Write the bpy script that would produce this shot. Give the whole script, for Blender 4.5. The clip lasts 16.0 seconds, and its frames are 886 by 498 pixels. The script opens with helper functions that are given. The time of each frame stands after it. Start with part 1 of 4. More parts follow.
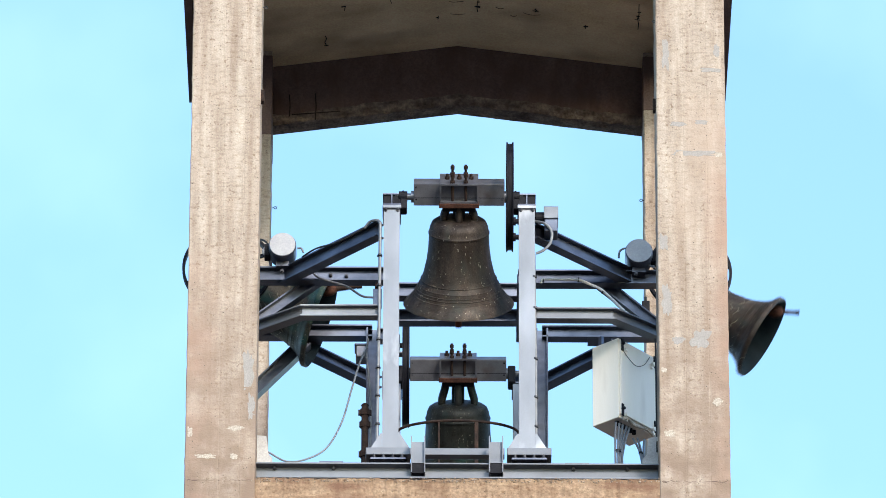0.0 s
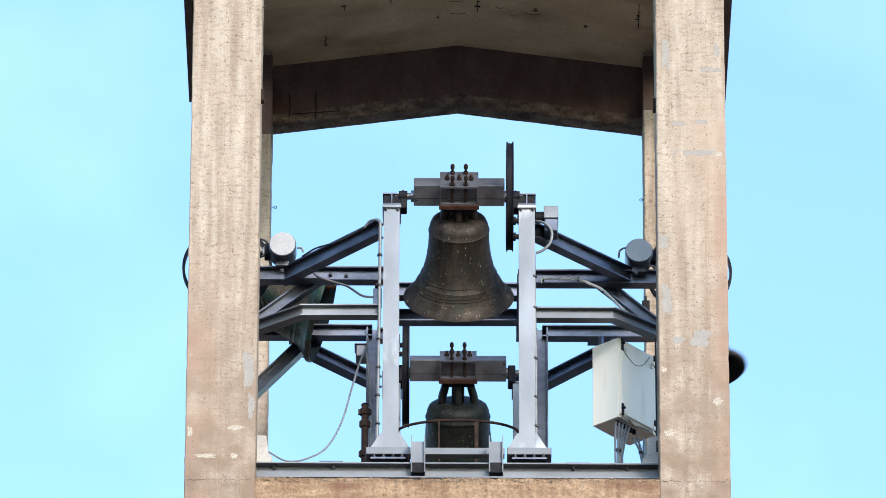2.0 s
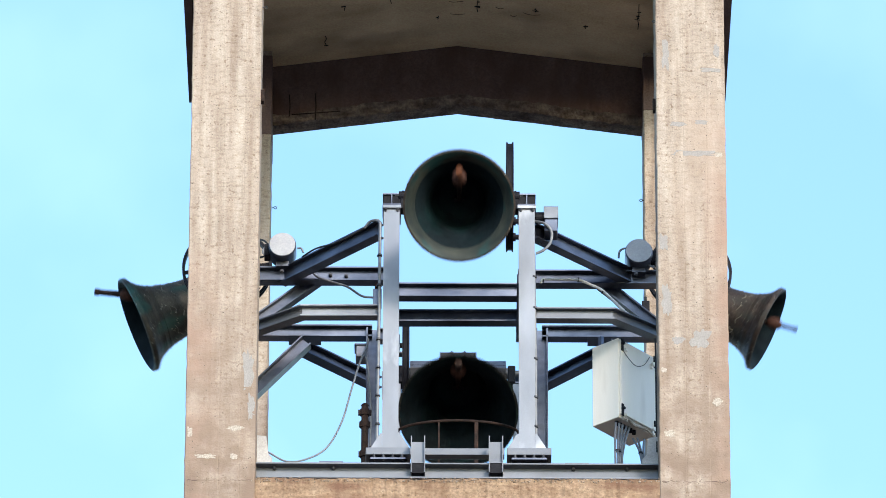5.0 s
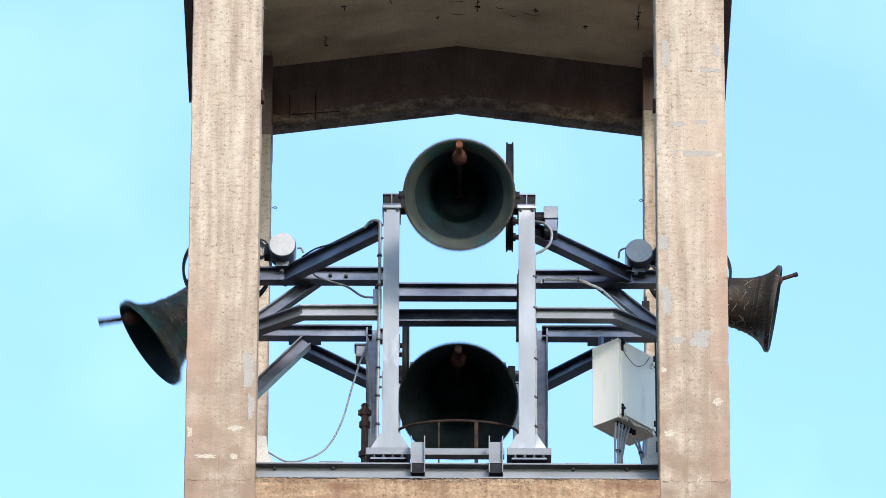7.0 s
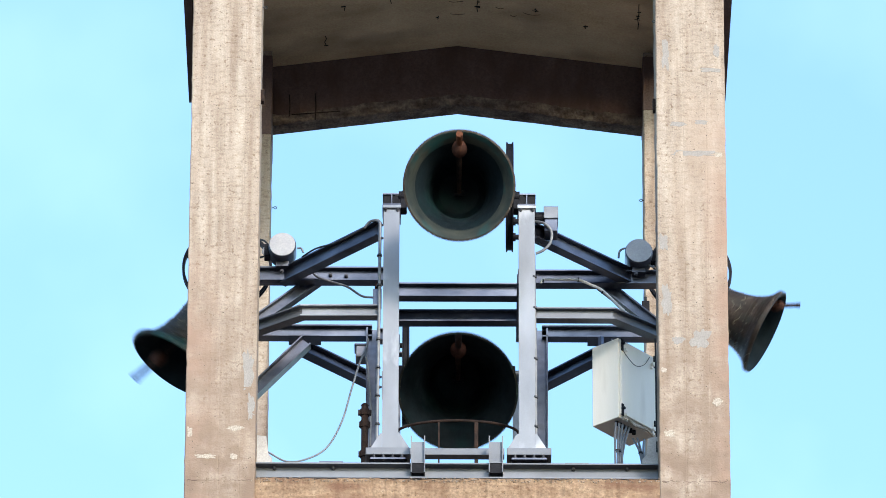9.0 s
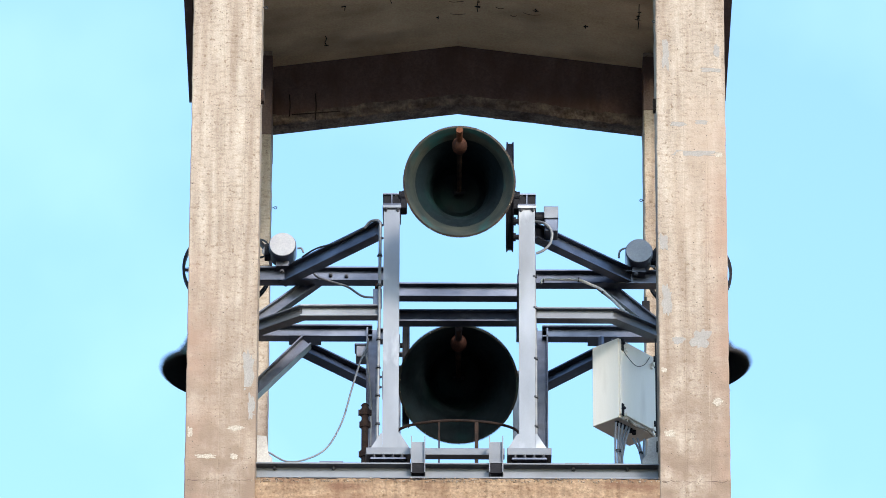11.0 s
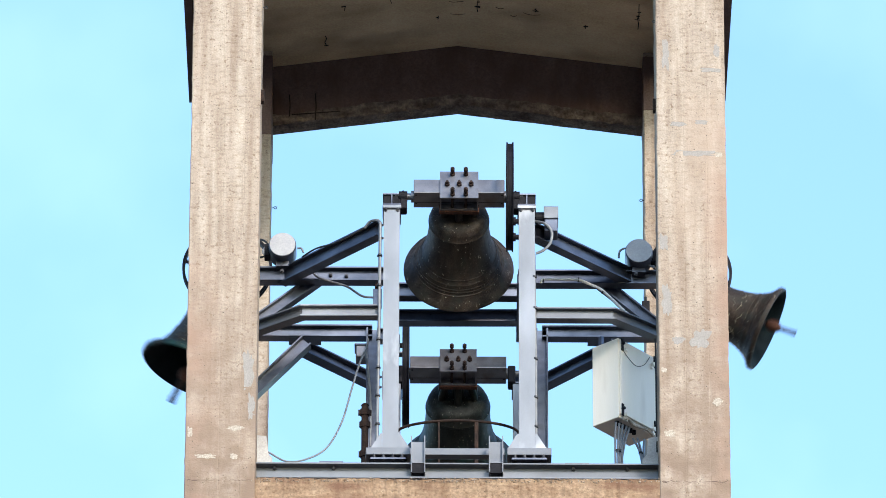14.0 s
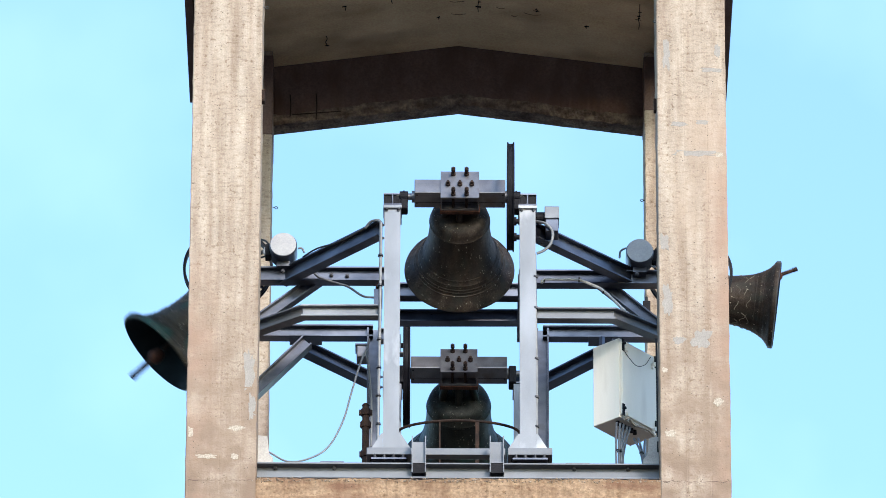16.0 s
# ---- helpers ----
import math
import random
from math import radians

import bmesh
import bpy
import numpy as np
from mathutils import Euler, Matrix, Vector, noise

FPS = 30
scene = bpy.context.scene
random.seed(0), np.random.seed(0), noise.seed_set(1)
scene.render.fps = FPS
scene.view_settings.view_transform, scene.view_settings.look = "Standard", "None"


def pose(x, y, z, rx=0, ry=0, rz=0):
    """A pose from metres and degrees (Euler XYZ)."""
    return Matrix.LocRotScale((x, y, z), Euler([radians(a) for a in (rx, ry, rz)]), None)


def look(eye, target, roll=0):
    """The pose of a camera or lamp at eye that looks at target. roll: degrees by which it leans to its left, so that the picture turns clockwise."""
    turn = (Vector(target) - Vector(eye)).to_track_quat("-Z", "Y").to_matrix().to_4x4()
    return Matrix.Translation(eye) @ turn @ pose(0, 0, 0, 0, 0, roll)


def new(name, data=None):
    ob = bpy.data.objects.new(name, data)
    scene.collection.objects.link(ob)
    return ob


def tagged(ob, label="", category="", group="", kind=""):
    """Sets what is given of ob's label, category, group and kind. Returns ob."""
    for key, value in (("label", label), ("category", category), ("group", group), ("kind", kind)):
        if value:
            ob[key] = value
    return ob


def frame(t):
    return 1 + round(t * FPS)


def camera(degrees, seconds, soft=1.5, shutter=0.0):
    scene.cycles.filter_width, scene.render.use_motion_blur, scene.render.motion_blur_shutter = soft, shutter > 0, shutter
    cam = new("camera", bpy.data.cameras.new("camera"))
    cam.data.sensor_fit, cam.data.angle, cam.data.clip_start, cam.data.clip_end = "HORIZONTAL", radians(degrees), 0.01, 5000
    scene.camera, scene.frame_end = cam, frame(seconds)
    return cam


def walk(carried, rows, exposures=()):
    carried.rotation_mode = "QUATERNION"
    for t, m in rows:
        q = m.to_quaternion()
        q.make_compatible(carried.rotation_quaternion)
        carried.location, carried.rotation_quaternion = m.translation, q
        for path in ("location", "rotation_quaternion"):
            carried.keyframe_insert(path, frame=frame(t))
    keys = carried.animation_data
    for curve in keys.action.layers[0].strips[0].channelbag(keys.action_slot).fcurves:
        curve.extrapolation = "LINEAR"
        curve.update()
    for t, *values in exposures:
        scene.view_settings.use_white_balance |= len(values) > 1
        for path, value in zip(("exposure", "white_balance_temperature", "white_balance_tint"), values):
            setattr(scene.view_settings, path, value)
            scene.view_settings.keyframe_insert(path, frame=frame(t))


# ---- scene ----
# A concrete belfry, four metres square and 28 m above the street, with four swinging bells.
cam = camera(6.0646, 16.0, soft=0.4, shutter=0.4)
PITCH = 28.0


def camera_row(t, dx, dy):
    # dx, dy: tiny sway of the tripod, in thousandths of a degree
    return (t, pose(-0.112, -55.0, 1.6, 90 + PITCH + dy / 1000, 0, dx / 1000) @ pose(0, 0, 0, 0, 0, 0.2))


SWAY = ((0, 0, 0), (0.5, 4, 0), (1, 0, -3), (1.5, -6, 0), (2, 0, -3), (2.5, 2, 0), (3, 0, 0), (9, -1, 0), (11.5, 1, 0),
        (12.1, 3, 0), (12.5, 6, 0), (13, 0, -3), (13.5, 0, 0), (14.5, 0, 0), (15, 0, -3), (15.5, 1, -2), (16, 6, 0))
walk(cam, [camera_row(*r) for r in SWAY])

# ---- light ----
world = bpy.data.worlds.new("sky")
scene.world = world
world.use_nodes = True
wn, wl = world.node_tree.nodes, world.node_tree.links
background = wn["Background"]
sky = wn.new("ShaderNodeTexSky")
sky.sky_type, sky.sun_disc = "NISHITA", False
SUN_ELEVATION, SUN_AZIMUTH = radians(22), radians(157)
sky.sun_elevation, sky.sun_rotation = SUN_ELEVATION, SUN_AZIMUTH
sky.air_density, sky.dust_density, sky.ozone_density = 1.0, 1.2, 1.0
cloud_co = wn.new("ShaderNodeTexCoord")
cloud = wn.new("ShaderNodeTexNoise")
cloud.inputs["Scale"].default_value, cloud.inputs["Detail"].default_value = 22.0, 4.0
cloud_ramp = wn.new("ShaderNodeValToRGB")
cloud_ramp.color_ramp.elements[0].position, cloud_ramp.color_ramp.elements[1].position = 0.45, 0.8
cloud_ramp.color_ramp.elements[0].color, cloud_ramp.color_ramp.elements[1].color = (0, 0, 0, 1), (0.06, 0.06, 0.06, 1)
veil = wn.new("ShaderNodeMixRGB")
veil.inputs[2].default_value = (9.0, 9.4, 9.6, 1)
wl.new(cloud_co.outputs["Generated"], cloud.inputs["Vector"])
wl.new(cloud.outputs["Fac"], cloud_ramp.inputs["Fac"])
wl.new(cloud_ramp.outputs["Color"], veil.inputs[0])
wl.new(sky.outputs["Color"], veil.inputs[1])
haze = wn.new("ShaderNodeMixRGB")
haze.blend_type = "MULTIPLY"
haze.inputs[0].default_value, haze.inputs[2].default_value = 1.0, (1.0, 1.225, 1.375, 1)
wl.new(veil.outputs["Color"], haze.inputs[1])
wl.new(haze.outputs["Color"], background.inputs["Color"])
background.inputs["Strength"].default_value = 0.15
sun_data = bpy.data.lights.new("sun", "SUN")
sun_data.energy, sun_data.angle, sun_data.color = 1.6, radians(11), (1.0, 0.88, 0.79)
sun = new("sun", sun_data)
sun_way = Vector((math.sin(SUN_AZIMUTH) * math.cos(SUN_ELEVATION), math.cos(SUN_AZIMUTH) * math.cos(SUN_ELEVATION), math.sin(SUN_ELEVATION)))
sun.matrix_world = look(sun_way * 80, (0, 0, 0))
scene.view_settings.exposure = 1.10


# ---- materials ----
def material(name, dark, light, rough=0.7, metal=0.0, grit=None, pit_stretch=(1, 1, 1), streak=0.0, weather=None, scale=6.0, stretch=(1, 1, 1), bump=0.2, grain=120.0, stain_or_glint=None, mark_scale=2.0,
             mark_from=0.55, mark_to=0.7, pits=None, pit_scale=40.0, pit_size=0.12, spec=0.5):
    """A surface with broad tone, fine grain, stains or painted glints with soft borders, and small pits."""
    m = bpy.data.materials.new(name)
    m.use_nodes = True
    n, l = m.node_tree.nodes, m.node_tree.links
    b = n["Principled BSDF"]
    co = n.new("ShaderNodeTexCoord")
    mp = n.new("ShaderNodeMapping")
    mp.inputs["Scale"].default_value = stretch
    l.new(co.outputs["Object"], mp.inputs["Vector"])

    def noise_of(s, detail=5.0, vec=None):
        t = n.new("ShaderNodeTexNoise")
        t.inputs["Scale"].default_value, t.inputs["Detail"].default_value = s, detail
        l.new(vec or mp.outputs["Vector"], t.inputs["Vector"])
        return t.outputs["Fac"]

    def ramp(fac, a, c, ca=(0, 0, 0, 1), cb=(1, 1, 1, 1)):
        r = n.new("ShaderNodeValToRGB")
        r.color_ramp.elements[0].position, r.color_ramp.elements[1].position = a, c
        r.color_ramp.elements[0].color, r.color_ramp.elements[1].color = ca, cb
        l.new(fac, r.inputs["Fac"])
        return r.outputs["Color"]

    def mix(kind, fac, a, c):
        x = n.new("ShaderNodeMixRGB")
        x.blend_type = kind
        for i, v in enumerate((fac, a, c)):
            if isinstance(v, (int, float)):
                x.inputs[i].default_value = v
            elif isinstance(v, tuple):
                x.inputs[i].default_value = v
            else:
                l.new(v, x.inputs[i])
        return x.outputs["Color"]

    broad, fine = noise_of(scale), noise_of(grain, 3.0, co.outputs["Object"])
    col = ramp(broad, 0.3, 0.7, (*dark, 1), (*light, 1))
    col = mix("OVERLAY", grit if grit is not None else (0.1 if metal else 0.35), col, ramp(fine, 0.25, 0.75))
    if streak:
        sm = n.new("ShaderNodeMapping")
        sm.inputs["Scale"].default_value = (9, 9, 0.6)
        l.new(co.outputs["Object"], sm.inputs["Vector"])
        col = mix("MULTIPLY", streak, col, ramp(noise_of(1.6, 6.0, sm.outputs["Vector"]), 0.35, 0.62, (0.55, 0.47, 0.42, 1)))
        bm_ = n.new("ShaderNodeMapping")
        bm_.inputs["Scale"].default_value = (1, 1, 2.6)
        l.new(co.outputs["Object"], bm_.inputs["Vector"])
        col = mix("MULTIPLY", streak, col, ramp(noise_of(15, 9.0, bm_.outputs["Vector"]), 0.30, 0.5, (0.60, 0.53, 0.48, 1)))
        col = mix("MULTIPLY", min(1.0, streak * 1.2), col, ramp(noise_of(26, 8.0, co.outputs["Object"]), 0.33, 0.40, (0.52, 0.44, 0.38, 1)))
    if stain_or_glint:
        col = mix("MIX", ramp(noise_of(mark_scale, 6.0), mark_from, mark_to), col, (*stain_or_glint, 1))
    if weather:
        # rusty wash along the outer arris and grime rising from the sill
        xyz = n.new("ShaderNodeSeparateXYZ")
        l.new(co.outputs["Object"], xyz.inputs["Vector"])

        def band(out, lo, hi):
            r = n.new("ShaderNodeMapRange")
            r.inputs["From Min"].default_value, r.inputs["From Max"].default_value = lo, hi
            l.new(out, r.inputs["Value"])
            return r.outputs["Result"]

        low_a = mix("MULTIPLY", 1.0, band(xyz.outputs["X"], 1.80, 1.98), band(xyz.outputs["Z"], 32.2, 31.2))
        low_b = mix("MULTIPLY", 1.0, band(xyz.outputs["X"], -1.72, -1.95), band(xyz.outputs["Z"], 30.9, 30.3))
        for mask, tint, sc in ((low_a, weather[0], 3.5), (low_b, weather[0], 3.5), (band(xyz.outputs["Z"], 31.2, 28.9), weather[1], 5.0)):
            col = mix("MIX", mix("MULTIPLY", 1.0, mask, ramp(noise_of(sc, 7.0, co.outputs["Object"]), 0.32, 0.58)), col, (*tint, 1))
    height = mix("ADD", 0.5, broad, fine)
    if pits:
        v = n.new("ShaderNodeTexVoronoi")
        v.inputs["Scale"].default_value = pit_scale
        pm = n.new("ShaderNodeMapping")
        pm.inputs["Scale"].default_value = pit_stretch
        l.new(co.outputs["Object"], pm.inputs["Vector"])
        warp = n.new("ShaderNodeTexNoise")
        warp.inputs["Scale"].default_value, warp.inputs["Detail"].default_value = pit_scale * 1.5, 2.0
        l.new(co.outputs["Object"], warp.inputs["Vector"])
        l.new(mix("ADD", 0.022, pm.outputs["Vector"], warp.outputs["Color"]), v.inputs["Vector"])
        where = mix("MULTIPLY", 1.0, ramp(v.outputs["Distance"], pit_size * 0.6, pit_size, (1, 1, 1, 1), (0, 0, 0, 1)),
                    ramp(noise_of(pit_scale * 0.3, 2.0, co.outputs["Object"]), 0.46, 0.54))
        col = mix("MIX", where, col, (*pits, 1))
        height = mix("SUBTRACT", 0.8, height, where)
    l.new(col, b.inputs["Base Color"])
    l.new(ramp(noise_of(scale * 3), 0.2, 0.8, (rough * 0.75,) * 3 + (1,), (min(1, rough * 1.2),) * 3 + (1,)), b.inputs["Roughness"])
    b.inputs["Metallic"].default_value = metal
    b.inputs["Specular IOR Level"].default_value = spec
    if bump:
        u = n.new("ShaderNodeBump")
        u.inputs["Strength"].default_value, u.inputs["Distance"].default_value = bump, 0.01
        l.new(height, u.inputs["Height"])
        l.new(u.outputs["Normal"], b.inputs["Normal"])
    return m


CONCRETE = material("board_marked_concrete", (0.345, 0.284, 0.235), (0.45, 0.374, 0.311), 0.9, scale=5, stretch=(2.2, 2.2, 0.7), bump=0.6, grain=75, grit=0.18, streak=0.6, weather=((0.325, 0.215, 0.165), (0.215, 0.152, 0.115)),
                    stain_or_glint=(0.38, 0.29, 0.23), mark_scale=0.7, mark_from=0.5, mark_to=0.75, pits=(0.13, 0.10, 0.08), pit_scale=32, pit_size=0.15, pit_stretch=(0.95, 0.95, 1.0), spec=0.25)
SOFFIT = material("soffit_concrete", (0.62, 0.46, 0.285), (0.80, 0.62, 0.415), 0.9, scale=2.5, stretch=(1, 1.6, 1), bump=0.2, grain=60, grit=0.2,
                  stain_or_glint=(0.36, 0.24, 0.15), mark_scale=1.2, mark_from=0.5, mark_to=0.8, spec=0.2)
# Stained concrete with the shade under the roof worked into its colour.
BEAM = material("shaded_stained_concrete", (0.125, 0.082, 0.074), (0.165, 0.112, 0.10), 0.9, scale=3, stretch=(2, 1, 1), bump=0.5, grain=60,
                stain_or_glint=(0.105, 0.065, 0.055), mark_scale=2.0, mark_from=0.5, mark_to=0.75, grit=0.2, spec=0.2)
SPALL = material("spalled_concrete", (0.08, 0.058, 0.05), (0.26, 0.205, 0.17), 0.95, scale=11, stretch=(0.6, 1, 1.4), bump=1.0, grain=50, spec=0.2)
LEDGE = material("weathered_ledge_concrete", (0.215, 0.135, 0.088), (0.40, 0.285, 0.192), 0.95, scale=3.5, stretch=(0.8, 1, 3.0), bump=0.8, grain=60, grit=0.3, streak=0.5,
                 stain_or_glint=(0.16, 0.085, 0.055), mark_scale=2.3, mark_from=0.52, mark_to=0.72, pits=(0.10, 0.07, 0.05), pit_scale=34, pit_size=0.14, pit_stretch=(0.7, 0.7, 1.3), spec=0.2)
CRUMB = material("crumbling_mortar", (0.10, 0.07, 0.055), (0.33, 0.265, 0.21), 0.95, scale=30, bump=0.8, grain=90, spec=0.2)
MORTAR = material("grey_mortar", (0.25, 0.23, 0.217), (0.305, 0.282, 0.266), 0.9, scale=10, bump=0.25, grain=90, grit=0.15, spec=0.25)
HAUNCH = material("pale_mortar", (0.32, 0.305, 0.30), (0.42, 0.405, 0.40), 0.9, scale=8, bump=0.3, grain=90, grit=0.15, spec=0.25)
PLASTER = material("pale_plaster", (0.345, 0.295, 0.245), (0.42, 0.365, 0.31), 0.9, scale=24, bump=0.5, grain=90, spec=0.25)
STEEL = material("grey_painted_steel", (0.050, 0.055, 0.078), (0.155, 0.165, 0.205), 0.34, 0.8, scale=3, stretch=(1, 1, 1.8), bump=0.05, grain=160,
                 stain_or_glint=(0.05, 0.05, 0.06), mark_scale=5, mark_from=0.55, mark_to=0.8)
# The pale blotches are soft sky glints painted onto the zinc.
POST = material("galvanised_post", (0.128, 0.138, 0.162), (0.212, 0.227, 0.262), 0.42, 0.35, scale=4, stretch=(1, 1, 0.4), bump=0.05, grain=140, grit=0.06,
                stain_or_glint=(0.36, 0.375, 0.41), mark_scale=2.4, mark_from=0.52, mark_to=0.62)
RAIL = material("grey_galvanised_rail", (0.085, 0.091, 0.108), (0.15, 0.16, 0.185), 0.42, 0.4, scale=4, stretch=(0.5, 1, 1), bump=0.05, grain=140, grit=0.08,
                stain_or_glint=(0.24, 0.25, 0.27), mark_scale=2.5, mark_from=0.6, mark_to=0.75)
YOKE = material("zinc_grey_yoke", (0.115, 0.115, 0.135), (0.21, 0.21, 0.238), 0.40, 0.6, scale=7, bump=0.08, grain=120,
                stain_or_glint=(0.13, 0.11, 0.11), mark_scale=6, mark_from=0.55, mark_to=0.75)
DARK = material("black_iron_and_shade", (0.005, 0.005, 0.008), (0.014, 0.014, 0.019), 0.6, 0.0, scale=12, bump=0.15, grain=120, spec=0.12)
RUST = material("rusted_iron", (0.035, 0.016, 0.012), (0.085, 0.036, 0.025), 0.85, 0.0, scale=14, bump=0.5, grain=90, spec=0.15)
ORANGE_RUST = material("orange_rusted_iron", (0.07, 0.026, 0.014), (0.19, 0.068, 0.034), 0.85, 0.0, scale=14, bump=0.5, grain=90, spec=0.15)
OLD_IRON = material("old_dark_iron", (0.014, 0.010, 0.010), (0.045, 0.026, 0.02), 0.8, 0.0, scale=14, bump=0.4, grain=90, spec=0.15)
BOLT = material("bolt_steel", (0.025, 0.025, 0.03), (0.085, 0.085, 0.095), 0.5, 0.7, scale=20, bump=0.1)
BRONZE = material("weathered_bronze", (0.022, 0.0165, 0.0145), (0.066, 0.050, 0.041), 0.58, 0.3, scale=5, stretch=(2.5, 2.5, 0.7), bump=0.3, grain=110, spec=0.3,
                  stain_or_glint=(0.03, 0.032, 0.028), mark_scale=4, mark_from=0.5, mark_to=0.75, pits=(0.42, 0.38, 0.31), pit_scale=52, pit_size=0.17, pit_stretch=(1, 1, 0.22), grit=0.5, streak=0.6)
GREEN_BRONZE = material("dark_green_bronze", (0.012, 0.014, 0.0125), (0.036, 0.038, 0.032), 0.58, 0.3, scale=5, stretch=(2.5, 2.5, 0.7), bump=0.3, grain=110, spec=0.3,
                        stain_or_glint=(0.016, 0.045, 0.04), mark_scale=3.2, mark_from=0.5, mark_to=0.72, pits=(0.30, 0.28, 0.22), pit_scale=50, pit_size=0.16, pit_stretch=(1, 1, 0.25), grit=0.5, streak=0.55)
BRASS_WORN = material("worn_bronze_relief", (0.07, 0.062, 0.05), (0.20, 0.18, 0.14), 0.65, 0.2, scale=12, bump=0.2)
PATINA = material("brown_green_bronze", (0.022, 0.021, 0.017), (0.072, 0.062, 0.048), 0.58, 0.3, scale=4, stretch=(2, 2, 0.8), bump=0.3, grain=110, spec=0.3,
                  stain_or_glint=(0.024, 0.066, 0.055), mark_scale=2.6, mark_from=0.52, mark_to=0.68, pits=(0.36, 0.33, 0.27), pit_scale=44, pit_size=0.18, pit_stretch=(1, 1, 0.5), grit=0.5, streak=0.55)
# Green inside of the bells, its colour taken near black for the shade there.
SHADED_VERDIGRIS = material("shaded_green_bronze", (0.0025, 0.005, 0.007), (0.008, 0.015, 0.019), 0.75, 0.0, scale=5, bump=0.25, grain=100, spec=0.12,
                     stain_or_glint=(0.006, 0.020, 0.022), mark_scale=3, mark_from=0.58, mark_to=0.72)
# Paler lip ring: light caught by the inner rim is put into its colour.
SOUND_BOW = material("lit_sound_bow_bronze", (0.010, 0.017, 0.017), (0.052, 0.054, 0.043), 0.6, 0.15, scale=5, stretch=(1, 1, 3), bump=0.2, grain=90, spec=0.3,
                     stain_or_glint=(0.012, 0.05, 0.05), mark_scale=3.4, mark_from=0.54, mark_to=0.66)
ENAMEL = material("white_enamel_sheet", (0.72, 0.675, 0.615), (0.79, 0.745, 0.685), 0.4, grit=0.06, scale=3, stretch=(2, 2, 0.4), bump=0.02, grain=90,
                  stain_or_glint=(0.60, 0.55, 0.49), mark_scale=3, mark_from=0.6, mark_to=0.85)
MOTOR = material("aluminium_paint", (0.27, 0.27, 0.295), (0.33, 0.33, 0.355), 0.45, 0.1, scale=12, bump=0.05, grain=90)
CABLE = material("grey_plastic_cable", (0.11, 0.118, 0.135), (0.165, 0.175, 0.195), 0.5, grit=0.05, scale=20, bump=0.02)
CONDUIT = material("pale_grey_conduit", (0.42, 0.42, 0.43), (0.52, 0.52, 0.53), 0.4, grit=0.05, scale=20, bump=0.02)
BLACK_CABLE = material("black_rubber_cable", (0.012, 0.012, 0.013), (0.025, 0.025, 0.025), 0.5, scale=20, bump=0.02, spec=0.25)
TILE = material("roof_felt", (0.07, 0.05, 0.04), (0.12, 0.085, 0.07), 0.95, scale=8, bump=0.4)
SOIL = material("paved_ground", (0.035, 0.034, 0.032), (0.06, 0.057, 0.052), 0.95, scale=0.4, bump=0.3, grain=8)


# ---- mesh helpers ----
def part(name, bm, mat, parent=None, label="", smooth=False):
    """Links a bmesh as one mesh object, under its thing if there is one."""
    bmesh.ops.recalc_face_normals(bm, faces=bm.faces[:])
    me = bpy.data.meshes.new(name)
    bm.to_mesh(me)
    bm.free()
    me.materials.append(mat)
    if smooth:
        me.polygons.foreach_set("use_smooth", [True] * len(me.polygons))
        me.set_sharp_from_angle(angle=radians(38))
    ob = new(name, me)
    ob.parent = parent
    if label:
        tagged(ob, label)
    return ob


def thing(name, label, category, at=(0, 0, 0), group="", kind=""):
    ob = new(name)
    ob.empty_display_size = 0.1
    ob.location = at
    return tagged(ob, label, category, group, kind)


def box(bm, lo, hi, m=None, bevel=0.0):
    made = bmesh.ops.create_cube(bm, size=1)["verts"]
    for v in made:
        v.co = Vector([lo[i] + (v.co[i] + 0.5) * (hi[i] - lo[i]) for i in range(3)])
    if bevel:
        edges = list({e for v in made for e in v.link_edges})
        made = list({v for f in bmesh.ops.bevel(bm, geom=edges, offset=bevel, segments=2, affect="EDGES", profile=0.5)["faces"] for v in f.verts} | {v for v in made if v.is_valid})
    if m is not None:
        bmesh.ops.transform(bm, matrix=m, verts=made)
    return made


def sweep(bm, outline, p1, p2, up=(0, 0, 1)):
    """A straight bar with the outline (side, up) from p1 to p2."""
    a, b = Vector(p1), Vector(p2)
    d = (b - a).normalized()
    s = d.cross(Vector(up)).normalized()
    u = s.cross(d)
    rings = [[bm.verts.new(p + s * x + u * z) for x, z in outline] for p in (a, b)]
    k = len(outline)
    for i in range(k):
        bm.faces.new((rings[0][i], rings[0][(i + 1) % k], rings[1][(i + 1) % k], rings[1][i]))
    for r in rings:
        bm.faces.new(r)


def sweep_path(bm, outline, pts):
    """A bar with the outline (side, up) along level points, mitred at the bends."""
    p = [Vector(q) for q in pts]
    rings = []
    for i, c in enumerate(p):
        d1 = (c - p[i - 1]).normalized() if i else (p[1] - c).normalized()
        d2 = (p[i + 1] - c).normalized() if i + 1 < len(p) else d1
        d = (d1 + d2).normalized()
        side = d.cross(Vector((0, 0, 1))).normalized() / max(0.3, d.dot(d1))
        rings.append([bm.verts.new(c + side * x + Vector((0, 0, z))) for x, z in outline])
    k = len(outline)
    for a, b in zip(rings, rings[1:]):
        for i in range(k):
            bm.faces.new((a[i], a[(i + 1) % k], b[(i + 1) % k], b[i]))
    bm.faces.new(rings[0])
    bm.faces.new(rings[-1])


